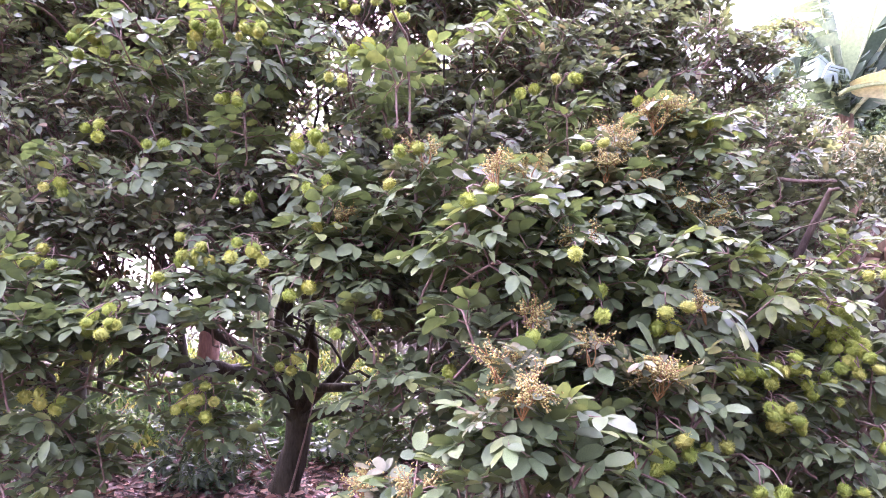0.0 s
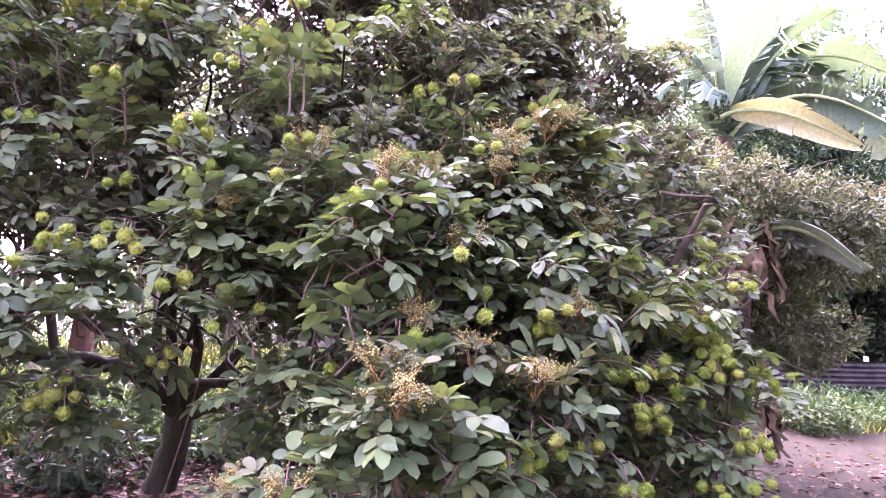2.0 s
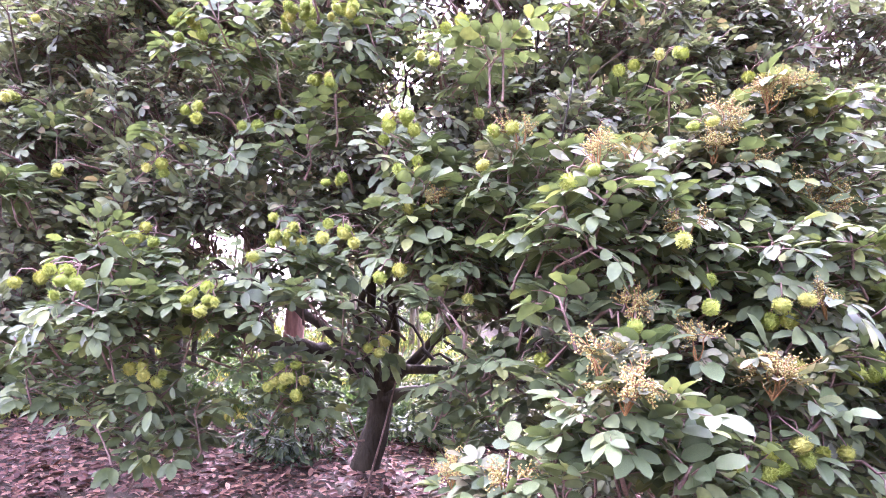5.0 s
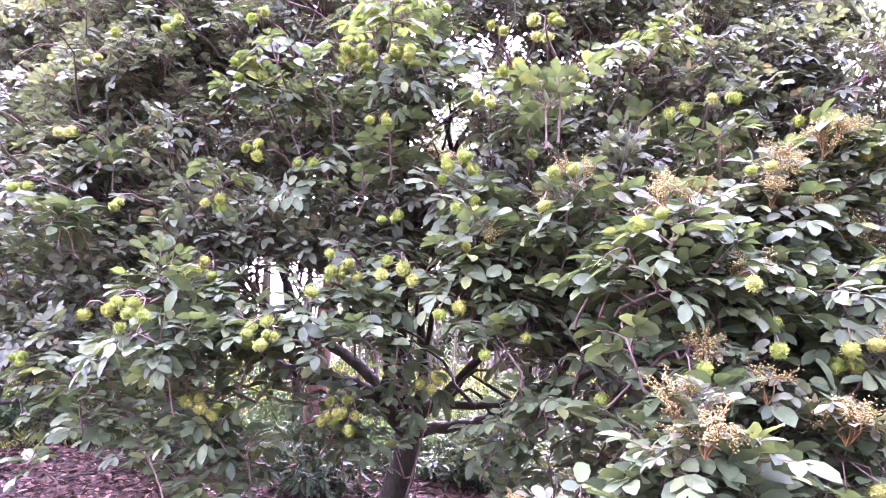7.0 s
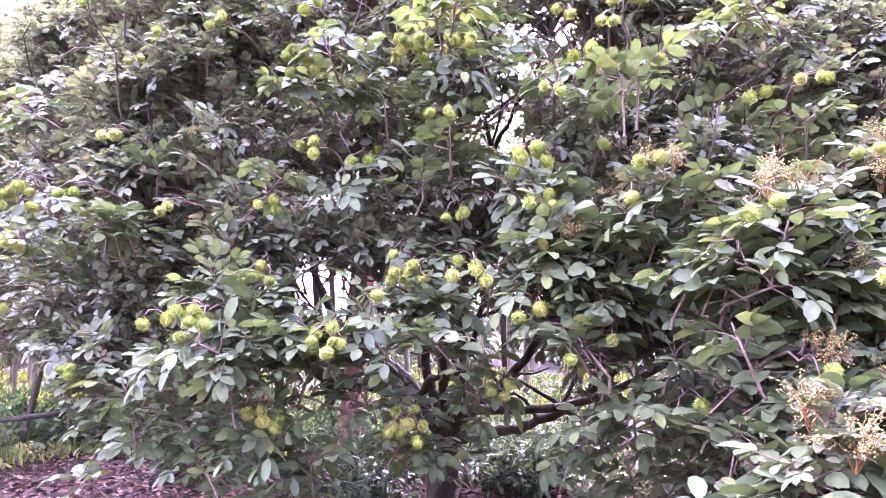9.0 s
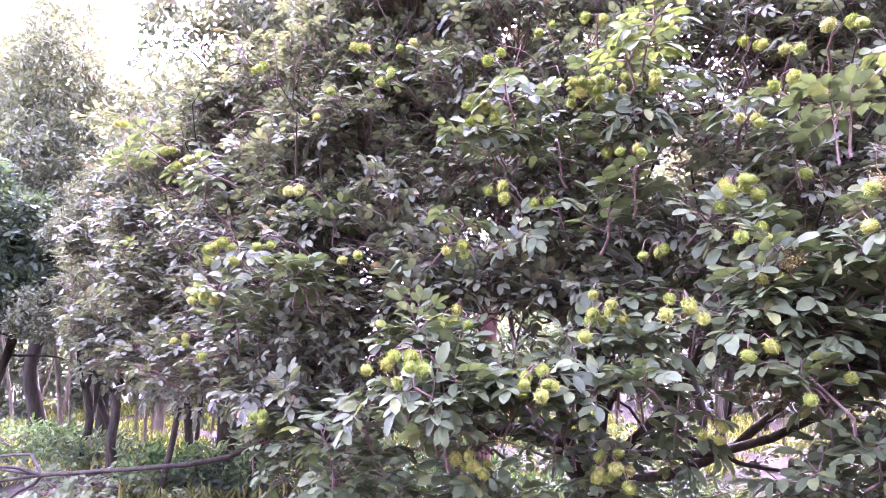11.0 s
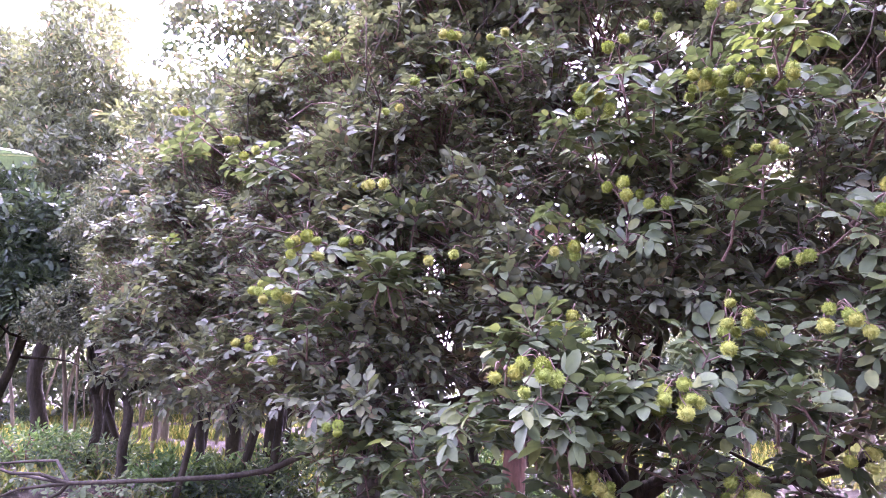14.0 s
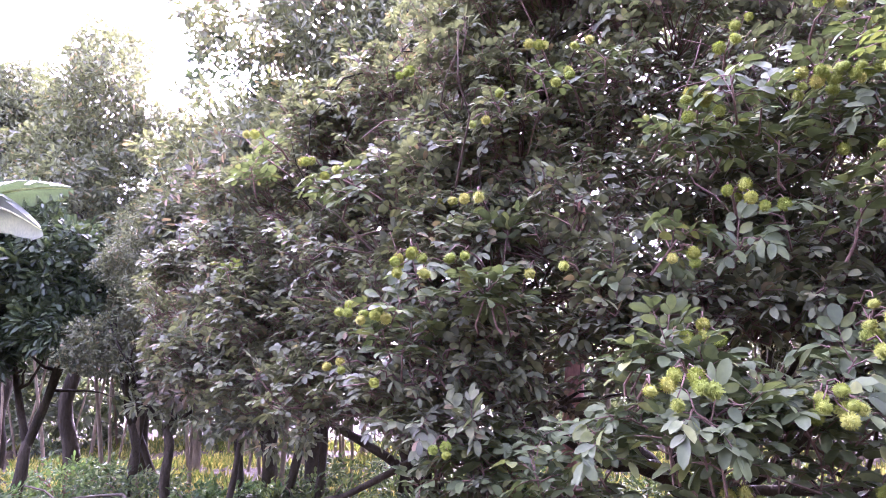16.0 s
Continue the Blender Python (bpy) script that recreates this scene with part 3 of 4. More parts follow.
def panicle(tree, x, y, z, size):
    """An upright branched flower head: reddish stalks beaded with pale buds."""
    stalk, buds = Heap(), Heap()
    at = np.array((x, y, z))
    bv = np.array(((0, 0, 1), (1, 0, 0), (0, 1, 0), (-1, 0, 0), (0, -1, 0), (0, 0, -1)), float)
    bf = np.array(((0, 1, 2), (0, 2, 3), (0, 3, 4), (0, 4, 1), (5, 2, 1), (5, 3, 2), (5, 4, 3), (5, 1, 4)))
    for k in range(int(6 * size) + 1):
        d = rng.normal(size=3) * np.array((1.0, 0.8, 0.5)) + np.array((0, -0.3, 0.8))
        mid = at + d / np.linalg.norm(d) * rng.uniform(0.018, 0.046) * (0.5 + 0.5 * size)
        tube(stalk, bent(at - np.array((0, -0.015, 0.045)), mid, 5, 0.0, 0.1), [0.0022, 0.002, 0.0017, 0.0015, 0.0012], 4)
        for q in range(rng.integers(5, 9)):
            e = mid + (rng.normal(size=3) + d * 0.6) * 0.017
            tube(stalk, bent(mid, e, 4, 0.0, 0.15), [0.0012, 0.001, 0.0009, 0.0007], 3)
            for t in np.linspace(0.2, 1.1, 11):
                c = mid + (e - mid) * t + rng.normal(size=3) * 0.004
                buds.add(c + bv * rng.uniform(0.0014, 0.0032), [bf])
    head = part("flower_panicle", stalk.mesh("flower_panicle", FLOWER_STALK), tree, "rusty branched flower stalks")
    part("blossom", buds.mesh("blossom", FLOWER_BUD), head, "pale yellow flower buds", "stuff")


def tree_frame(tree, base, fork, limbs, radius, mat):
    """Trunk and limbs with their side branches, each a part of its own."""
    h = Heap()
    pts = bent(base, fork, 8, 0.0, 0.05)
    tube(h, pts, np.linspace(radius * 1.25, radius, 8) * np.array((1.25, 1.08, 1, 1, 1, 1, 1.02, 0.9)), 12, 0.05)
    part("trunk", h.mesh("trunk", mat, True), tree)
    for end, r, sag in limbs:
        h = Heap()
        pts = bent(fork, end, 10, sag, 0.1)
        pts[0] = np.asarray(fork) - np.array((0, 0, 0.05))
        tube(h, pts, np.linspace(r, r * 0.35, 10), 8, 0.06)
        for k in range(5):
            i = rng.integers(3, 10)
            d = rng.normal(size=3) * np.array((1, 0.8, 0.6)) + np.array((0, -0.3, 0.5))
            e = pts[i] + d / np.linalg.norm(d) * rng.uniform(0.4, 0.9)
            tube(h, bent(pts[i], e, 6, 0.03, 0.14), np.linspace(r * 0.4, 0.006, 6), 6, 0.05)
        part("limb", h.mesh("limb", mat, True), tree)


def crooked(tree, points, radius, mat):
    """A crooked limb along points, rounded between them, with a few side branches."""
    pts = np.array(points, float)
    s = np.linspace(0, len(pts) - 1, 5 * len(pts))
    path = np.stack([np.interp(s, np.arange(len(pts)), pts[:, k]) for k in range(3)], 1)
    for _ in range(2):
        path[1:-1] = 0.25 * path[:-2] + 0.5 * path[1:-1] + 0.25 * path[2:]
    path[1:-1] += rng.normal(size=path[1:-1].shape) * radius * 0.12
    h = Heap()
    tube(h, path, np.linspace(radius, radius * 0.4, len(path)), 10, 0.06)
    for k in range(5):
        i = rng.integers(len(path) // 2, len(path))
        d = rng.normal(size=3) * np.array((1, 0.8, 0.6)) + np.array((0, -0.3, 0.5))
        e = path[i] + d / np.linalg.norm(d) * rng.uniform(0.3, 0.7)
        tube(h, bent(path[i], e, 6, 0.03, 0.14), np.linspace(radius * 0.35, 0.005, 6), 6, 0.05)
    part("limb", h.mesh("limb", mat, True), tree)


rambutan = thing("rambutan_tree", "spreading rambutan tree with green leaves and yellow-green hairy fruits", "tree", "rambutan trees", (-1.15, 4.8, 0))
rambutan.location = (0, 0, 0)
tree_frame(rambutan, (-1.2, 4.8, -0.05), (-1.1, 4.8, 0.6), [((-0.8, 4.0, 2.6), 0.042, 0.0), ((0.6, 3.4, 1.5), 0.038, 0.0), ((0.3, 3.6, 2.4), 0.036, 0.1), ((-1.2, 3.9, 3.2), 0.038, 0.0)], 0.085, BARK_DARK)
for points, r in [
        ([(-1.12, 4.8, 0.52), (-1.28, 4.6, 0.8), (-1.46, 4.3, 0.92), (-1.68, 4.0, 0.98), (-1.86, 3.75, 1.14), (-2.05, 3.4, 1.22), (-2.2, 2.9, 1.45)], 0.06),
        ([(-1.1, 4.8, 0.5), (-0.88, 4.68, 0.6), (-0.66, 4.55, 0.64), (-0.42, 4.48, 0.75), (-0.15, 4.2, 0.95), (0.1, 3.8, 1.3)], 0.05),
        ([(-1.1, 4.8, 0.58), (-1.22, 4.85, 0.8), (-1.3, 4.8, 1.02), (-1.2, 4.7, 1.4), (-1.05, 4.4, 1.9), (-0.95, 4.2, 2.5)], 0.042),
        ([(-1.1, 4.82, 0.55), (-1.5, 4.95, 0.95), (-1.96, 5.0, 1.21), (-2.12, 5.0, 1.45), (-2.3, 5.0, 1.84), (-2.5, 4.9, 2.4)], 0.05),
        ([(-1.28, 4.6, 0.8), (-1.2, 4.5, 0.98), (-1.0, 4.3, 1.0), (-0.85, 4.0, 1.2), (-0.7, 3.4, 1.6)], 0.03),
        ([(-1.96, 5.0, 1.21), (-2.2, 4.9, 1.3), (-2.5, 4.7, 1.6), (-2.6, 4.5, 2.1)], 0.028)]:
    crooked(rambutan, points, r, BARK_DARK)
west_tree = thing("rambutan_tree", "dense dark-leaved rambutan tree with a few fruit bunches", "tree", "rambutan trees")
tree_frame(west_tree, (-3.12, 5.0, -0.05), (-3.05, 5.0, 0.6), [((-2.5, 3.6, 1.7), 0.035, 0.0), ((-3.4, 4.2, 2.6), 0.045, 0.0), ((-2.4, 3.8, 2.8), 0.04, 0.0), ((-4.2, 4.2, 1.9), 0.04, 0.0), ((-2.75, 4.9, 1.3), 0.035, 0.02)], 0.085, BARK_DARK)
east_tree = thing("rambutan_tree", "drooping rambutan tree laden with bunches of young fruits", "tree", "rambutan trees")
tree_frame(east_tree, (1.5, 3.9, -0.05), (1.5, 3.8, 0.7), [((1.3, 2.6, 1.4), 0.045, 0.1), ((1.7, 2.8, 1.5), 0.045, 0.1), ((1.0, 3.0, 2.1), 0.045, 0.0)], 0.065, BARK)


def crown(tree, x0, x1):
    near, stems, back, bstems, dry = Heap(), Heap(), Heap(), Heap(), Heap()
    fill_crown(near, stems, x0, x1, 0.3, 0.14, 0.22, 20, False, 0.56)
    fill_crown(back, bstems, x0, x1, 0.42, 0.5, 0.28, 13, True, 0.6)
    fill_crown(dry, bstems, x0, x1, 0.5, 0.95, 0.36, 12, True, 0.66)
    fill_crown(back, bstems, x0, x1, 0.7, 1.6, 0.48, 10, True, 0.78)
    fill_crown(back, bstems, x0, x1, 0.95, 2.6, 0.6, 8, True, 0.9)
    part("crown", near.mesh("crown", LEAF, True), tree, "glossy grey-green compound leaves", "stuff")
    part("dry_inner_crown", dry.mesh("dry_inner_crown", LEAF_DRY), tree, "brownish dry inner leaves", "stuff")
    part("inner_crown", back.mesh("inner_crown", LEAF), tree, "shaded inner leaves", "stuff")
    part("fine_branching", stems.mesh("fine_branching", TWIG), tree, "thin brown twigs", "stuff")
    part("inner_branching", bstems.mesh("inner_branching", TWIG), tree, "thin brown twigs", "stuff")


crown(rambutan, -1.84, 0.9)
crown(west_tree, -4.3, -1.84)
crown(east_tree, 0.9, 1.7)


LEAVES = []
for k in range(4):
    warp = BLADE_V * np.array((1, 1, (0.4, 1.0, 1.5, 0.8)[k])) + np.array((0, 0, 1)) * (BLADE_V[:, 1:2] ** 2) * (-0.1, 0.05, 0.15, -0.2)[k]
    LEAVES.append(mesh_from("leaf", warp, BLADE_F, LEAF_OBJ, True))


def leafy_twig(tree, at, facing, size):
    """A spray close to the walk, each leaf by itself."""
    pos, turn, ln, wd, rach, axis = PLANS[rng.integers(len(PLANS))]
    r = rz(facing) @ tilt(0.2)
    stems = Heap()
    tube(stems, [at - r @ axis * 0.25 * size, at - r @ axis * 0.12 * size, at], [0.006, 0.005, 0.003], 5)
    for pts in rach:
        tube(stems, at + size * pts @ r.T, np.linspace(0.003, 0.0012, len(pts)), 4)
    twig = part("leafy_twig", stems.mesh("leafy_twig", TWIG, True), tree)
    for p, t, l, w in zip(pos, turn, ln, wd):
        leaf = part("leaf", LEAVES[rng.integers(4)], twig)
        q = Matrix((r @ t).tolist()).to_quaternion()
        leaf.matrix_basis = Matrix.LocRotScale(Vector(at + size * r @ p), q, (w * size, l * size, l * size))


def outer_sprays(tree, bunches, heads=(), loose=()):
    """The bright sprays that carry the bunches and flower heads."""
    heap, stems = Heap(), Heap()
    for x, y, z, n in bunches:
        x, y, z = x + 0.035 * (-0.5 - x), y * 0.965, z + 0.035 * (1.45 - z)      # proud of the leaves
        fruit_bunch(tree, x, y, z, n)
        for k in range(1 if n < 2 else 2 if n < 4 else 4):
            put_spray(heap, stems, np.array((x, y, z)) + np.array((rng.normal() * 0.09, rng.uniform(0.04, 0.17), rng.uniform(-0.14, 0.03))), rng.normal() * 0.7, rng.uniform(0.62, 0.84))
    young = Heap()
    for x, y, z, s in heads:
        x, y, z = x + 0.045 * (-0.3 - x), y * 0.955, z + 0.045 * (1.45 - z)
        panicle(tree, x, y, z, s)
        for k in range(2):
            put_spray(young, None, np.array((x, y, z)) + np.array((rng.normal() * 0.04, rng.uniform(0, 0.06), rng.uniform(-0.05, 0.02))), rng.normal(), rng.uniform(0.4, 0.6))
        for k in range(int(5 * s)):
            at = np.array((x, y, z)) + np.array((rng.normal() * 0.09 * s, rng.uniform(-0.02, 0.13), rng.uniform(-0.19, 0.02)))
            if y < 1.65 and k < 2:
                leafy_twig(tree, at, rng.normal() * 0.8, rng.uniform(0.7, 0.88))
            else:
                put_spray(heap, stems, at, rng.normal() * 0.8, rng.uniform(0.66, 0.86))
    for x, y, z, n in loose:
        for k in range(int(n)):
            put_spray(heap, stems, np.array((x, y + 0.1, z)) + rng.normal(size=3) * np.array((0.1, 0.06, 0.07)), rng.normal() * 0.8, rng.uniform(0.64, 0.84))
    if heads:
        part("young_foliage", young.mesh("young_foliage", PALE, True), tree, "pale cream-green young leaves among the flowers", "stuff")
    part("outer_foliage", heap.mesh("outer_foliage", LEAF_NEAR, True), tree, "pale fresh leaves round the bunches", "stuff")
    part("fruiting_wood", stems.mesh("fruiting_wood", TWIG), tree, "thin brown twigs", "stuff")


def stray_fruits(tree, x0, x1, count):
    """Single fruits and pairs here and there on the open side of the crown."""
    for k in range(count):
        x = rng.uniform(x0, x1)
        z = rng.uniform(np.interp(x, LOW_X, LOW_Z) + 0.35, min(2.8, np.interp(x, TOP_X, TOP_Z)))
        fruit_bunch(tree, x, front(x, z) + 0.02, z, int(rng.integers(1, 4)))


def young_lit_tufts(tree, spots):
    """Tufts of fresh or lit-coloured leaves that stand out pale against the crown."""
    heap, stems = Heap(), Heap()
    for x, y, z, n in spots:
        for k in range(n):
            put_spray(heap, stems, np.array((x, y, z)) + rng.normal(size=3) * np.array((0.06, 0.05, 0.05)), rng.normal() * 0.7, rng.uniform(0.5, 0.75))
    part("young_tuft", heap.mesh("young_tuft", LEAF_YOUNG_LIT, True), tree, "fresh yellow-green young leaves, in places coloured as lit", "stuff")
    part("young_shoot", stems.mesh("young_shoot", TWIG), tree, "thin brown twigs", "stuff")


young_lit_tufts(rambutan, [(-0.56, 1.9, 2.37, 3), (0.16, 2.1, 2.37, 3), (0.2, 2.25, 2.4, 2), (0.75, 1.9, 1.55, 1)])
young_lit_tufts(east_tree, [(1.0, 2.0, 1.47, 4), (0.95, 2.05, 1.4, 2), (1.35, 2.3, 1.58, 2)])
# in the west the tuft colour stands for yellowish light on the leaves
young_lit_tufts(west_tree, [(-1.82, 2.75, 2.78, 2), (-1.93, 2.8, 2.72, 2), (-1.45, 2.65, 2.66, 2), (-3.1, 2.8, 2.2, 1), (-3.5, 3.0, 2.0, 1)])
stray_fruits(rambutan, -1.7, 0.8, 14)
stray_fruits(west_tree, -2.9, -1.84, 6)
outer_sprays(rambutan, BUNCH_MID, PANICLES, LOOSE)
outer_sprays(east_tree, BUNCH_EAST)
outer_sprays(west_tree, BUNCH_WEST)

# ---- trees behind ----


def woodland_tree(name, label, group, tall, girth, clear, spread, leaves, blade, mat, leaf, clumps=7, fork=False):
    """A tree with a thin trunk, limbs and an uneven crown of small leaves."""
    tree = thing(name, label, "tree", group)
    h = Heap()
    top = np.array((rng.normal() * 0.2, rng.normal() * 0.2, tall * 0.85))
    trunk = bent((0, 0, -0.1), top, 12, 0.0, 0.025)
    tube(h, trunk, np.linspace(girth, girth * 0.3, 12), 10, 0.04)
    part("trunk", h.mesh("trunk", mat, True), tree)
    h, c = Heap(), Heap()
    for k in range(clumps):
        s = clear + (1 - clear) * (k + 0.5) / clumps
        p0 = trunk[min(11, int(s * 11))]
        a = k * 2.4 + rng.uniform(0, 0.8)
        r = spread * (1.05 - 0.6 * (k / clumps)) * rng.uniform(0.6, 1.0)
        e = p0 + np.array((math.cos(a) * r, math.sin(a) * r, rng.uniform(0.1, 0.5) * r))
        tube(h, bent(p0, e, 6, 0.05, 0.1), np.linspace(girth * 0.35, 0.008, 6), 5, 0.05)
        scatter_leaves(c, e, np.array((0.62, 0.62, 0.5)) * spread * rng.uniform(0.6, 0.95), leaves // clumps, blade)
    part("branching", h.mesh("branching", mat, True), tree, "thin side branches", "stuff")
    part("crown", c.mesh("crown", leaf), tree, kind="stuff")
    return tree


def set_at(tree, x, y, turn=0.0, size=1.0):
    tree.matrix_basis = Matrix.LocRotScale((x, y, 0), Euler((0, 0, turn)), (size, size, size))


tall_a = woodland_tree("plantation_tree", "slender pale-barked plantation tree with a high leafy crown", "plantation trees", 8.0, 0.09, 0.45, 1.4, 7000, 0.09, BARK_PALE, LEAF_FAR)
tall_b = woodland_tree("plantation_tree", "slender pale-barked plantation tree with a high leafy crown", "plantation trees", 7.0, 0.06, 0.4, 1.2, 6000, 0.085, BARK_PALE, LEAF_FAR)
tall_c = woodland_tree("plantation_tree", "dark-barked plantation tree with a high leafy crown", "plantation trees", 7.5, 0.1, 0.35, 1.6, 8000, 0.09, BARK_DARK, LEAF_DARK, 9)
set_at(tall_a, -8.6, 9.5), set_at(tall_b, -9.0, 11.6), set_at(tall_c, -6.4, 8.2)
PLOTS = [(-7.4, 10.8), (-9.3, 12.3), (-11.2, 14.5), (-14.0, 12.0), (-5.2, 11.6), (-8.2, 14.6), (-3.6, 9.7), (-2.2, 12.2), (-4.4, 14.8), (-0.8, 10.4), (0.6, 13.2), (-14.6, 10.2), (-13.2, 9.0), (-7.0, 12.6), (-6.5, 17.5), (-11.0, 17.0), (2.2, 11.6), (3.6, 14.4), (-1.6, 16.6), (5.6, 12.8), (7.8, 15.0), (-16.5, 14.5), (9.4, 11.8)]
for k, (x, y) in enumerate(PLOTS):
    source = (tall_a, tall_b, tall_c, tall_b)[k % 4]
    copy_thing(source, pose(x, y, 0, 0, 0, k * 77) @ Matrix.Scale(rng.uniform(0.8, 1.15), 4))


def poles():
    """Thin bare saplings between the rows."""
    first = None
    for k in range(64):
        x, y = rng.uniform(-14, 1.5) if k < 42 else rng.uniform(-13, -5), rng.uniform(6.6, 13.5)
        if first is None:
            h = Heap()
            tube(h, bent((0, 0, -0.1), (0.12, 0.05, 3.6), 9, 0.0, 0.02), np.linspace(0.036, 0.02, 9), 7, 0.05)
            first = tagged(new("sapling", h.mesh("sapling", BARK_PALE, True)), "thin straight pale sapling trunk", "sapling", "saplings in the plantation")
            first.location = (x, y, 0)
        else:
            copy_thing(first, pose(x, y, 0, rng.normal() * 4, rng.normal() * 5, rng.uniform(0, 360)) @ Matrix.Scale(rng.uniform(0.6, 0.95), 4))


poles()


def dark_poles():
    """Darker trunks, bare to well above the head, behind the west end of the row."""
    first = None
    for x, y in [(-4.6, 6.1), (-5.1, 6.3), (-6.0, 7.0), (-5.6, 8.2), (-7.3, 8.8), (-3.4, 6.4), (-2.5, 6.6), (-8.0, 8.0), (-9.4, 9.2), (-5.3, 5.6), (-7.7, 7.0)]:
        if first is None:
            h = Heap()
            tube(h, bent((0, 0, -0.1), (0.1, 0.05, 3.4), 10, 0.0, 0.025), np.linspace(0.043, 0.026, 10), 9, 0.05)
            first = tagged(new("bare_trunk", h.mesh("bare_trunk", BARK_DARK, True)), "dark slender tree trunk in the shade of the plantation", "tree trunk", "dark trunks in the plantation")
            first.location = (x, y, 0)
        else:
            copy_thing(first, pose(x, y, 0, rng.normal() * 6, rng.normal() * 7, rng.uniform(0, 360)) @ Matrix.Scale(rng.uniform(0.7, 1.25), 4))


dark_poles()


def far_woods():
    heap = Heap()
    for a in np.arange(0, 360, 2.5):
        ahead = abs((a + 180) % 360 - 180) < 75
        if -27 < (a + 180) % 360 - 180 < -12:
            continue
        for ring in (0, 1):
            r = (rng.uniform(16.5, 20) if ring == 0 else rng.uniform(22, 28)) if ahead else rng.uniform(22, 32)
            tall = rng.uniform(2.2, 4.5) if ring == 0 else rng.uniform(4.5, 8.5)
            c = np.array((math.sin(radians(a)) * r - 2, math.cos(radians(a)) * r, tall * 0.48))
            scatter_leaves(heap, c, (1.3, 1.3, tall * 0.55), 1000 if ahead else 300, 0.24 if ahead else 0.4)
    tagged(new("far_woods", heap.mesh("far_woods", LEAF_FAR)), "line of far green woods behind the plantation", "woods", kind="stuff")


far_woods()


def undergrowth(x, y, r, tall, count, mat, label, blade=0.07):
    shrub = thing("shrub", label, "shrub", "undergrowth shrubs")
    heap, h = Heap(), Heap()
    scatter_leaves(heap, (x, y, tall * 0.45), (r, r, tall * 0.55), count, blade, True, 0.7, 0.2)
    for k in range(7):
        a = k * 0.9 + rng.uniform(0, 0.5)
        tube(h, bent((x + math.cos(a) * 0.03, y + math.sin(a) * 0.03, -0.03), (x + math.cos(a) * r * 0.7, y + math.sin(a) * r * 0.7, tall * 0.8), 5, 0.05, 0.1), np.linspace(0.012, 0.004, 5), 5)
    part("foliage", heap.mesh("foliage", mat), shrub, kind="stuff")
    part("branching", h.mesh("branching", TWIG, True), shrub, "thin stems", "stuff")


for k in range(12):
    undergrowth(rng.uniform(-13, -4.2), rng.uniform(5.6, 10.5), rng.uniform(0.35, 0.6), rng.uniform(0.2, 0.45), 600, (SHRUB, BRIGHT, SHRUB, LEAF_DARK)[k % 4], "low leafy undergrowth shrub among the plantation trunks", 0.09)
for x, y, r, tall, mat in [(-1.8, 4.95, 0.45, 0.45, LEAF_DARK), (-1.45, 5.9, 0.45, 0.35, BRIGHT), (-0.7, 5.6, 0.45, 0.4, LEAF_DARK), (-3.3, 5.9, 0.5, 0.4, BRIGHT), (-2.4, 6.4, 0.5, 0.45, BRIGHT), (-0.5, 5.8, 0.7, 0.5, SHRUB), (-1.6, 6.6, 0.6, 0.6, SHRUB), (-3.2, 5.6, 0.6, 0.55, SHRUB), (0.6, 5.4, 0.7, 0.65, LEAF_DARK), (-3.0, 7.2, 0.8, 0.8, BRIGHT), (-4.6, 6.4, 0.7, 0.6, SHRUB), (-5.8, 6.2, 0.5, 0.4, BRIGHT), (-0.6, 7.4, 0.8, 0.8, SHRUB), (-7.2, 6.6, 0.6, 0.45, SHRUB), (-8.6, 7.0, 0.7, 0.5, BRIGHT), (-2.8, 12.0, 1.2, 1.15, SHRUB), (-4.0, 12.6, 1.2, 1.2, SHRUB), (-5.2, 12.0, 1.2, 1.15, SHRUB), (-6.4, 12.7, 1.2, 1.2, SHRUB), (5.6, 8.2, 0.9, 0.35, BRIGHT), (6.8, 8.6, 0.9, 0.3, BRIGHT), (6.3, 7.6, 0.8, 0.2, SHRUB), (7.5, 7.9, 0.9, 0.22, BRIGHT), (8.6, 8.4, 0.9, 0.3, SHRUB), (5.4, 7.2, 0.5, 0.45, SHRUB)]:
    undergrowth(x, y, r, tall, 1500, mat, "low leafy undergrowth shrub on the orchard soil")

# ---- trees and banana plants on the east side ----


def leafy_mass(tree, clumps, count, blade, mat, name="crown"):
    """A crown of small leaves round several limb ends."""
    c = Heap()
    for x, y, z, r in clumps:
        scatter_leaves(c, (x, y, z), (r, r * 0.8, r * 0.75), count, blade)
    part(name, c.mesh(name, mat), tree, kind="stuff")


golden = thing("flowering_tree", "rounded tree with small dark leaves and golden, sunny-coloured tops", "tree")
tree_frame(golden, (3.3, 5.4, -0.05), (3.3, 5.35, 1.1), [((2.7, 5.1, 2.2), 0.05, 0.0), ((3.4, 5.0, 2.5), 0.05, 0.0), ((4.1, 5.1, 2.3), 0.05, 0.0), ((2.6, 4.8, 1.5), 0.04, 0.0)], 0.08, BARK)
leafy_mass(golden, [(2.6, 5.1, 2.25, 0.55), (3.2, 4.95, 2.1, 0.5), (3.8, 5.0, 2.0, 0.5), (4.3, 5.2, 2.0, 0.5), (2.45, 4.9, 1.6, 0.45), (2.9, 5.2, 1.15, 0.45), (2.45, 4.4, 0.85, 0.35), (2.8, 5.5, 1.8, 0.5), (3.5, 5.3, 1.5, 0.45), (3.9, 5.3, 1.2, 0.45)], 3600, 0.055, LEAF)
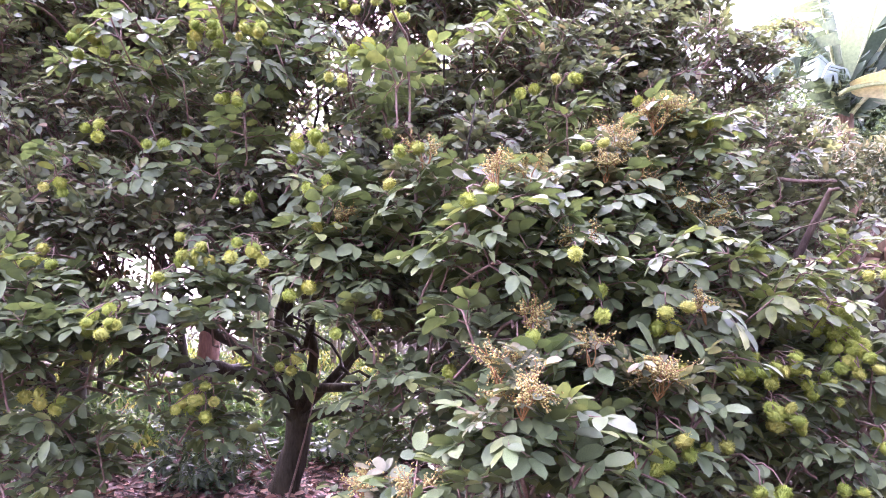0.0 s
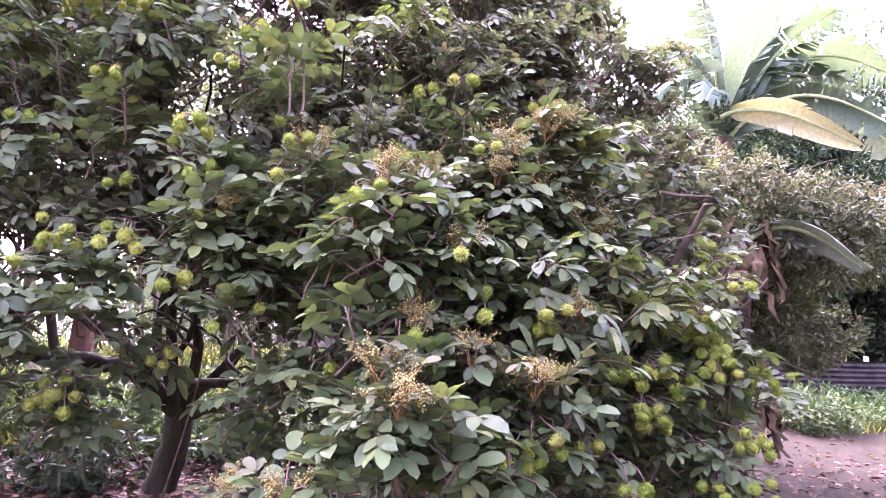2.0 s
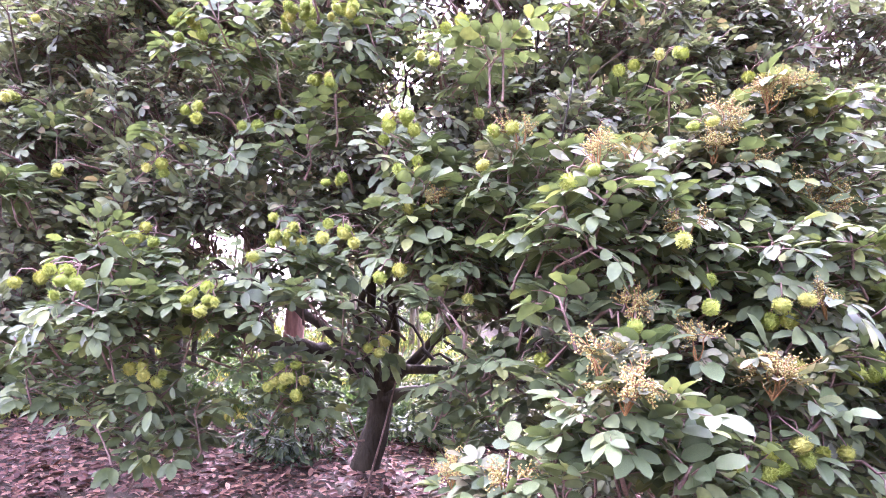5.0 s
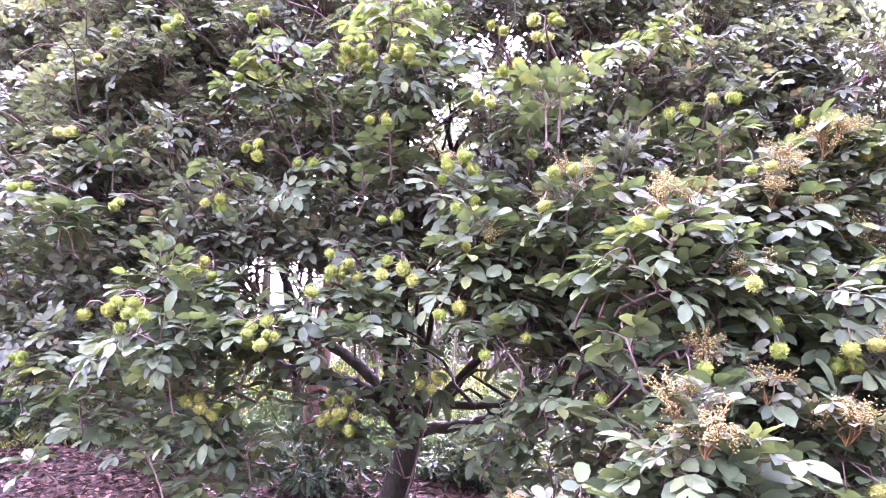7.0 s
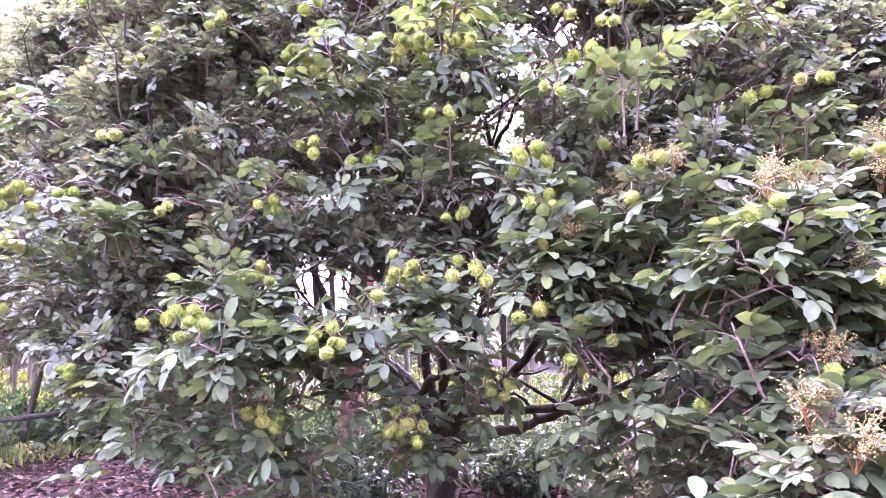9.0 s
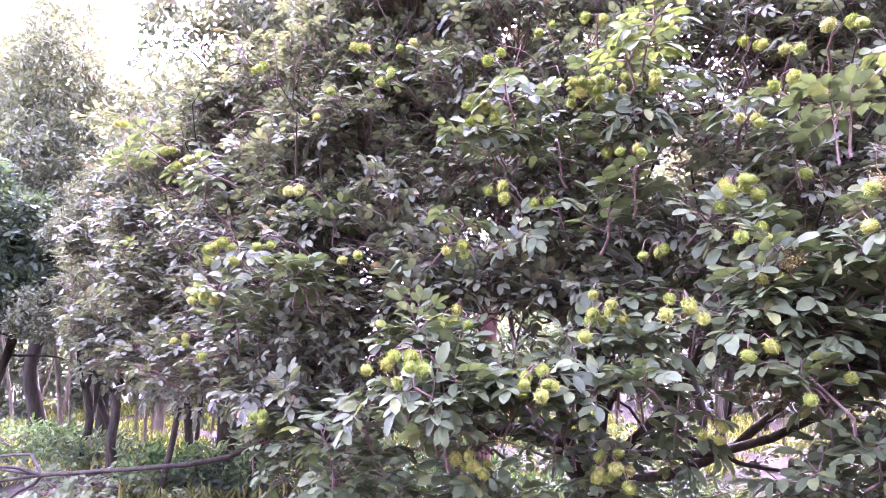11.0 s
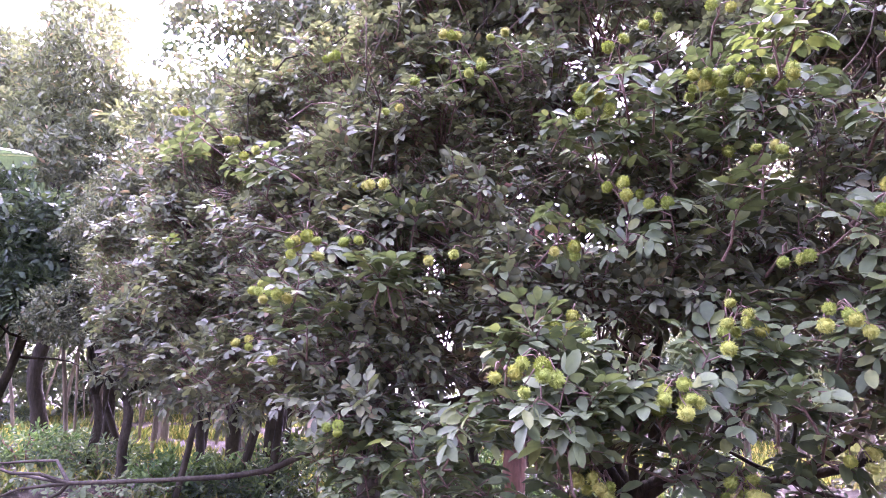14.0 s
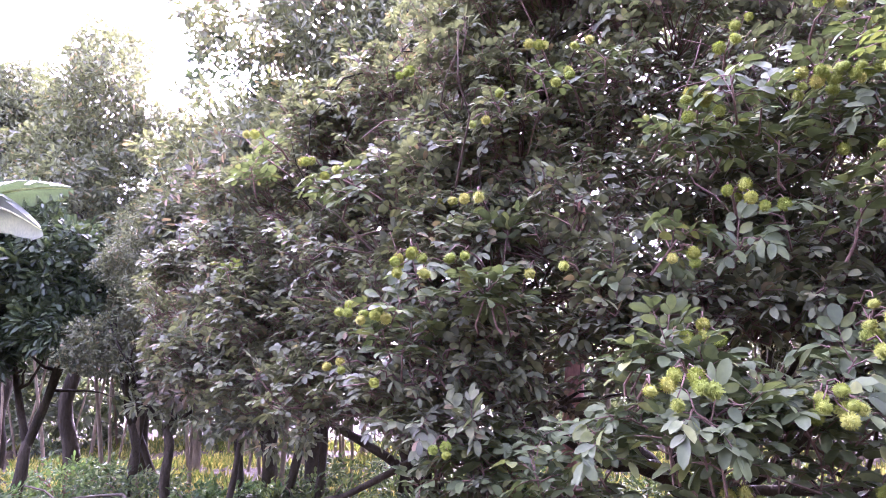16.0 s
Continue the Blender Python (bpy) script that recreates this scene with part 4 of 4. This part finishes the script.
# golden top clumps: sun on the tree's top, put into the leaf colour
leafy_mass(golden, [(2.7, 4.8, 2.5, 0.3), (3.2, 4.75, 2.4, 0.3), (3.75, 4.85, 2.32, 0.3), (4.2, 4.9, 2.25, 0.3)], 1100, 0.045, LEAF_GOLD, "sunny_top")
# those with y below 4 are out of view, added to shade the soil
EAST_AND_SHADE_TREES = [(7.8, 11.8), (9.2, 11.2), (5.2, 11.2), (8.6, 12.6), (10.8, 11.0), (6.6, 13.0), (11.5, 8.6), (7.2, 11.0), (8.5, 10.9), (6.6, 3.4), (7.6, 1.2), (4.6, 12.2), (6.0, 1.4), (5.6, -1.0), (5.2, -3.4), (6.8, -2.4)]
broad = thing("broadleaf_tree", "low spreading dark-leaved tree, behind the fence or out of view for shade", "tree", "broadleaf trees")
tree_frame(broad, (0, 0, -0.05), (0, 0, 0.9), [((-0.9, -0.2, 2.2), 0.04, 0.0), ((0.9, 0.1, 2.3), 0.04, 0.0), ((0, -0.4, 2.9), 0.04, 0.0)], 0.06, BARK_DARK)
leafy_mass(broad, [(-0.9, -0.2, 2.0, 0.8), (0.9, 0, 2.1, 0.8), (0, -0.5, 2.6, 0.9), (0, 0.2, 3.4, 0.8), (-0.5, -0.5, 1.3, 0.65), (0.6, -0.5, 1.3, 0.65), (0, 0.2, 4.3, 0.7), (0.2, -0.3, 0.8, 0.6), (-0.6, -0.4, 0.7, 0.5), (0.7, -0.3, 0.6, 0.5)], 2400, 0.09, LEAF_DARK)
set_at(broad, 6.3, 11.0)
for k, (x, y) in enumerate(EAST_AND_SHADE_TREES):
    # the unseen shade trees with y below 2 are scaled up
    copy_thing(broad, pose(x, y, 0, 0, 0, 70 * k + 30) @ Matrix.Scale(rng.uniform(0.9, 1.25) * (1.7 if y < 2 else 1.0), 4))


def banana_leaf(plant, root, tip, width, sag, mat, torn=0.3, twist=0.0, name="leaf"):
    """An arching blade in two halves with torn strips, on a stout midrib."""
    root, tip = np.asarray(root, float), np.asarray(tip, float)
    n = 26 if torn < 0.5 else 64
    s = np.linspace(0, 1, n)
    rib = root + (tip - root) * s[:, None]
    rib[:, 2] += sag * np.sin(np.pi * s ** 0.8)
    way = np.gradient(rib, axis=0)
    way /= np.linalg.norm(way, axis=1, keepdims=True)
    side = np.cross(way, (0, 0, 1.0)) * math.cos(twist) + np.cross(np.cross(way, (0, 0, 1.0)), way) * math.sin(twist)
    side /= np.linalg.norm(side, axis=1, keepdims=True)
    up = np.cross(side, way)
    w = width * 0.5 * np.minimum(1, np.sin(np.pi * np.clip(s * 0.94 + 0.05, 0, 1)) ** 0.55)
    h = Heap()
    for sign in (-1, 1):
        i = 2
        while i < n - 1:
            k = min(n - 1, i + (1 if rng.uniform() < torn else int(rng.integers(3, 7))))
            fall = rng.uniform(0.05, 0.25) + torn * rng.uniform(0, 0.9)
            rows = []
            mid = (i + k) // 2
            pull = 0.0 if torn < 0.5 else rng.uniform(0.2, 0.7)
            for q in range(i, k + 1):
                edge = rib[q] + side[q] * sign * w[q] * 0.55 + up[q] * w[q] * 0.12
                out = rib[q] + side[q] * sign * w[q] * (1 - fall * 0.3) - up[q] * w[q] * fall + way[q] * 0.04
                out = out + (rib[mid] - rib[q]) * pull
                rows.append((rib[q], edge, out))
            v = np.array(rows).reshape(-1, 3)
            f = []
            for q in range(k - i):
                a = q * 3
                f += [(a, a + 1, a + 4, a + 3), (a + 1, a + 2, a + 5, a + 4)]
            h.add(v, [np.array(f)])
            i = k if rng.uniform() < 0.75 else k + (1 if torn > 0.5 else 0)
    leaf = part(name, h.mesh(name, mat, True), plant)
    h = Heap()
    tube(h, rib, np.linspace(0.024, 0.006, n), 6)
    part("midrib", h.mesh("midrib", BANANA_RIB, True), leaf)


BANANA_RIB = plain("banana_midrib", (0.2, 0.24, 0.1), (0.34, 0.36, 0.18), 8.0, 0.5, 0.1)
banana = thing("banana_plant", "banana plant with broad green leaves, one yellow and several torn", "banana plant", "banana plants")
h = Heap()
tube(h, bent((3.75, 6.2, -0.1), (3.62, 6.05, 3.1), 10, 0.0, 0.02), np.linspace(0.16, 0.08, 10), 12, 0.03)
part("pseudostem", h.mesh("pseudostem", BANANA_DEAD, True), banana)
TOP = (3.62, 6.05, 3.0)
banana_leaf(banana, TOP, (3.98, 5.85, 4.6), 0.5, 0.05, BANANA, 0.05, 1.2)
banana_leaf(banana, TOP, (4.5, 5.6, 4.3), 0.5, 0.3, BANANA, 0.8, 0.9)
banana_leaf(banana, TOP, (3.0, 5.5, 4.4), 0.5, 0.2, BANANA, 0.8, 0.9)
banana_leaf(banana, TOP, (3.0, 5.3, 3.2), 0.45, 0.35, BANANA, 0.8, 0.7)
banana_leaf(banana, TOP, (5.2, 5.9, 3.2), 0.5, 0.7, BANANA, 0.8, 0.7)
banana_leaf(banana, TOP, (2.85, 5.7, 3.9), 0.55, 0.25, BANANA, 0.8, 0.7)
banana_leaf(banana, TOP, (2.7, 6.0, 3.3), 0.5, 0.5, BANANA, 0.8, 0.5)
banana_leaf(banana, (3.4, 5.75, 3.2), (4.4, 5.2, 2.88), 0.34, 0.16, BANANA_YELLOW, 0.35, 0.8)
banana_leaf(banana, TOP, (4.9, 5.0, 2.85), 0.42, 0.5, BANANA, 0.8, 0.8)
banana_leaf(banana, TOP, (5.1, 5.3, 2.75), 0.55, 0.55, BANANA, 0.75, 0.8)
banana_leaf(banana, TOP, (5.3, 5.7, 3.7), 0.55, 0.6, BANANA, 0.75, 0.8)
banana_leaf(banana, TOP, (4.7, 6.6, 4.4), 0.55, 0.4, BANANA, 0.7, 0.6)
banana_leaf(banana, TOP, (3.2, 6.9, 4.5), 0.55, 0.3, BANANA, 0.5, 0.5)


def dead_leaves(plant, x, y, top, low, count):
    """Withered blades that hang down along the stem."""
    for k in range(count):
        a = rng.uniform(0, 6.28)
        p0 = np.array((x + math.cos(a) * 0.12, y + math.sin(a) * 0.12, top + rng.uniform(-0.15, 0.1)))
        p1 = p0 + np.array((math.cos(a) * 0.12 + rng.normal() * 0.05, math.sin(a) * 0.12, -(top - low) * rng.uniform(0.6, 1.0)))
        n = 9
        s = np.linspace(0, 1, n)[:, None]
        mid = p0 + (p1 - p0) * s + rng.normal(size=(n, 3)) * 0.026
        wide = 0.045 * np.sin(np.pi * (0.15 + 0.8 * s[:, 0])) * rng.uniform(0.7, 1.3, n)
        side = np.array((-math.sin(a), math.cos(a), 0))
        v = np.stack([mid - side * wide[:, None], mid + np.array((math.cos(a), math.sin(a), 0)) * 0.03, mid + side * wide[:, None]], 1).reshape(-1, 3)
        f = []
        for q in range(n - 1):
            b = q * 3
            f += [(b, b + 1, b + 4, b + 3), (b + 1, b + 2, b + 5, b + 4)]
        part("dead_leaf", mesh_from("dead_leaf", v, [np.array(f)], BANANA_DEAD, True), plant, "withered brown hanging leaf")


young = thing("banana_plant", "small banana plant with withered leaves hanging down", "banana plant", "banana plants")
h = Heap()
tube(h, bent((3.05, 4.75, -0.1), (3.0, 4.7, 2.0), 9, 0.0, 0.02), np.linspace(0.07, 0.04, 9), 10, 0.03)
part("pseudostem", h.mesh("pseudostem", BARK, True), young)
dead_leaves(young, 2.98, 4.62, 2.02, 1.45, 18)
dead_leaves(young, 2.95, 4.6, 1.0, 0.4, 12)
banana_leaf(young, (3.0, 4.7, 1.9), (3.75, 4.4, 1.75), 0.28, 0.2, BANANA, 0.3, 0.6)
west_banana = thing("banana_plant", "banana plant with broad arching green leaves", "banana plant", "banana plants")
h = Heap()
tube(h, bent((-8.6, 4.8, -0.1), (-8.4, 4.7, 2.7), 8, 0.0, 0.02), np.linspace(0.15, 0.08, 8), 12, 0.03)
part("pseudostem", h.mesh("pseudostem", BANANA_DEAD, True), west_banana)
banana_leaf(west_banana, (-8.4, 4.7, 2.7), (-6.6, 4.5, 2.8), 0.6, 0.4, BANANA, 0.2, 0.9)
banana_leaf(west_banana, (-8.4, 4.7, 2.7), (-6.4, 4.6, 3.2), 0.4, 0.3, BANANA, 0.5, 0.5)
banana_leaf(west_banana, (-8.4, 4.7, 2.7), (-9.8, 5.1, 3.3), 0.55, 0.5, BANANA, 0.3, 0.5)
banana_leaf(west_banana, (-8.4, 4.7, 2.7), (-9.1, 4.6, 4.0), 0.55, 0.1, BANANA, 0.1, 1.2)


def fence():
    """A low screen of dark corrugated sheets on posts."""
    wall = tagged(new("fence"), "low fence of dark rusty corrugated sheets on posts", "fence")
    for k in range(4):
        x0 = 5.4 + k * 1.25
        n = 40
        zs = np.linspace(0.04, 0.66, n)
        back = 8.72 + 0.05 * x0 + 0.016 * np.sin(zs * 2 * np.pi / 0.076) + 0.012 * (k % 2)
        v = [(a, b + d, z) for a in (x0, x0 + 1.27) for d in (0.0, 0.006) for b, z in zip(back, zs)]
        f = []
        for i in range(n - 1):
            f += [(i, 2 * n + i, 2 * n + i + 1, i + 1), (n + i, n + i + 1, 3 * n + i + 1, 3 * n + i)]
        part("sheet", mesh_from("sheet", v, [np.array(f)], SHEET, True), wall)
        h = Heap()
        tube(h, [(x0, 8.84 + 0.05 * x0, -0.1), (x0 + 0.01, 8.84 + 0.05 * x0, 0.72)], [0.04, 0.035], 8, 0.03)
        part("post", h.mesh("post", POST, True), wall)


fence()

# ---- the west side: forked tree, fallen bough, trees behind ----
forked = thing("forked_tree", "forked brown-stemmed tree with a dense dark crown", "tree")
tree_frame(forked, (-8.75, 6.4, -0.05), (-8.65, 6.4, 0.75), [((-8.95, 6.2, 2.4), 0.05, 0.0), ((-8.25, 6.4, 2.5), 0.06, 0.0), ((-7.9, 6.4, 2.9), 0.05, 0.0)], 0.06, BARK_DARK)
leafy_mass(forked, [(-8.9, 5.6, 2.5, 0.6), (-8.3, 5.6, 2.7, 0.65), (-7.8, 5.8, 2.75, 0.65), (-8.4, 5.8, 3.3, 0.6), (-7.6, 5.7, 2.1, 0.45), (-9.2, 5.8, 1.9, 0.5), (-8.6, 5.6, 1.8, 0.4)], 2600, 0.1, LEAF_DARK)
tall = thing("tall_tree", "tall leafy tree, behind the rambutan trees or unseen behind the walk", "tree", "tall trees")
tree_frame(tall, (0, 0, -0.05), (0, 0, 1.6), [((-1.0, -0.3, 3.4), 0.05, 0.0), ((0.9, -0.2, 3.6), 0.05, 0.0), ((0, -0.3, 4.8), 0.06, 0.0)], 0.075, BARK_DARK)
leafy_mass(tall, [(-1.0, -0.3, 3.1, 0.8), (0.9, -0.2, 3.3, 0.85), (0, -0.5, 3.9, 0.9), (-0.6, -0.2, 4.6, 0.8), (0.7, 0, 4.7, 0.8), (0, 0, 5.5, 0.75), (0.3, -0.5, 2.6, 0.6)], 4000, 0.074, LEAF)
set_at(tall, -3.9, 6.7, 0.4, 1.2)
for x, y, a, k in [(-6.3, 6.0, 20, 0.5), (-7.4, 6.7, 80, 0.5), (-5.0, 7.0, 200, 1.08), (-0.2, 8.4, 60, 0.6), (1.6, 7.6, 200, 0.75), (-6.6, 8.6, 250, 0.85), (-8.6, 8.2, 30, 0.8), (-10.0, 8.4, 310, 1.05), (-11.8, 8.6, 10, 0.95), (-12.6, 9.0, 100, 1.05), (-13.6, 7.8, 160, 1.0), (-14.6, 9.6, 60, 1.1)]:
    copy_thing(tall, pose(x, y, 0, 0, 0, a) @ Matrix.Scale(k, 4))


def fallen_bough():
    h = Heap()
    tube(h, [(-2.45, 3.5, 1.12), (-2.6, 3.4, 1.02), (-2.74, 3.3, 0.94), (-2.92, 3.25, 0.85), (-3.14, 3.2, 0.81), (-3.5, 3.17, 0.77), (-4.05, 3.1, 0.72), (-4.4, 3.1, 0.74)], np.linspace(0.022, 0.009, 8), 8, 0.06)
    for e in [(-4.8, 3.05, 0.86), (-4.7, 3.0, 0.52), (-5.0, 3.1, 0.72), (-4.3, 2.95, 0.45)]:
        tube(h, bent((-4.05, 3.1, 0.72), e, 6, 0.02, 0.08), np.linspace(0.011, 0.004, 6), 6, 0.05)
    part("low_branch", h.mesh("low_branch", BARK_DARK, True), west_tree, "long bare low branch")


fallen_bough()
west_bush = Heap()
wb_stems = Heap()
for k in range(75):
    put_spray(west_bush, wb_stems, np.array((rng.uniform(-8.4, -4.6), rng.uniform(3.4, 5.6), rng.uniform(0.05, 0.3))), rng.normal(), 0.85)
bush = thing("bush", "low broad-leaved green bush on the orchard floor", "bush")
part("foliage", west_bush.mesh("foliage", LEAF_NEAR, True), bush, kind="stuff")
part("branching", wb_stems.mesh("branching", TWIG), bush, kind="stuff")
leafy_mass(west_tree, [(-4.8, 5.2, 2.0, 0.65), (-5.3, 5.5, 1.7, 0.6), (-5.6, 5.6, 2.4, 0.7), (-4.9, 5.4, 2.8, 0.7), (-6.0, 5.9, 3.0, 0.65), (-5.4, 5.6, 3.4, 0.6), (-6.4, 6.2, 2.1, 0.6), (-4.2, 5.0, 3.2, 0.6), (-4.4, 4.9, 2.4, 0.6)], 1500, 0.085, LEAF, "upper_crown")
leafy_mass(west_tree, [(-4.6, 4.9, 1.8, 0.6), (-5.2, 5.2, 2.2, 0.6), (-4.4, 4.8, 2.7, 0.55), (-5.7, 5.5, 1.6, 0.5), (-3.9, 4.7, 3.0, 0.7), (-5.0, 5.0, 2.9, 0.8), (-4.8, 5.0, 1.5, 0.7)], 420, 0.08, LEAF_DRY, "dry_crown")
red = woodland_tree("tall_tree", "tall tree with a stout reddish-brown peeling trunk", "tall trees", 5.5, 0.1, 0.6, 1.3, 2500, 0.1, BARK_RED, LEAF_FAR)
set_at(red, -2.03, 5.35)


def inner_shade(tree):
    """Low leaves in the shade round and behind the trunk."""
    heap, stems = Heap(), Heap()
    for x, y, z in [(0.3, 4.0, 0.7), (0.7, 3.8, 0.8), (0.3, 3.0, 0.6), (0.8, 2.9, 0.6), (0.2, 4.6, 0.4)]:
        bough(heap, stems, (x, y, z), 0.42, 16, True, 0.9)
    part("low_inner_crown", heap.mesh("low_inner_crown", LEAF), tree, "shaded low inner leaves", "stuff")
    part("low_branching", stems.mesh("low_branching", TWIG), tree, "thin brown twigs", "stuff")


inner_shade(rambutan)


def leaning_stem():
    h = Heap()
    tube(h, bent((-0.97, 3.69, 0.0), (-0.78, 3.98, 1.0), 8, 0.0, 0.03), np.linspace(0.009, 0.004, 8), 6, 0.04)
    part("thin_shoot", h.mesh("thin_shoot", TWIG, True), rambutan, "thin pale leaning shoot")


leaning_stem()
for k, x in enumerate(np.arange(-11.0, 9.1, 4.0)):          # unseen trees added behind the walk to hold off low sky light
    copy_thing(tall, pose(x + rng.normal() * 0.3, -10.5 - rng.uniform(0, 1.5), 0, 0, 0, 67 * k) @ Matrix.Scale(rng.uniform(1.2, 1.4), 4))
leafy_mass(west_tree, [(-5.0, 5.2, 1.2, 0.36), (-4.2, 4.9, 1.15, 0.34), (-6.1, 5.8, 1.25, 0.4)], 420, 0.085, LEAF, "hanging_crown")


def bare_branches(tree, x0, x1, count):
    """Thin bare branches that show between the leaves of the crown."""
    for k in range(count):
        x = rng.uniform(x0, x1)
        z = rng.uniform(np.interp(x, LOW_X, LOW_Z) + 0.3, min(3.1, np.interp(x, TOP_X, TOP_Z)))
        a = np.array((x, front(x, z) + rng.uniform(0.32, 0.7), z))
        d = rng.normal(size=3) * np.array((1.0, 0.5, 0.7)) + np.array((0, -0.35, 0.5))
        d /= np.linalg.norm(d)
        size = rng.uniform(0.28, 0.6)
        h = Heap()
        main = bent(a - d * size * 0.5, a + d * size * 0.5, 8, 0.04, 0.16)
        tube(h, main, np.linspace(0.006, 0.0025, 8), 6, 0.05)
        for q in range(3):
            i = rng.integers(2, 7)
            e = main[i] + (d + rng.normal(size=3) * 0.7) * rng.uniform(0.12, 0.3)
            tube(h, bent(main[i], e, 5, 0.02, 0.12), np.linspace(0.005, 0.002, 5), 4)
        part("branch", h.mesh("branch", (TWIG, BARK, BARK_DARK)[k % 3], True), tree)


bare_branches(rambutan, -1.8, 0.7, 66)
bare_branches(west_tree, -3.4, -1.84, 40)
bare_branches(east_tree, 0.9, 1.2, 5)
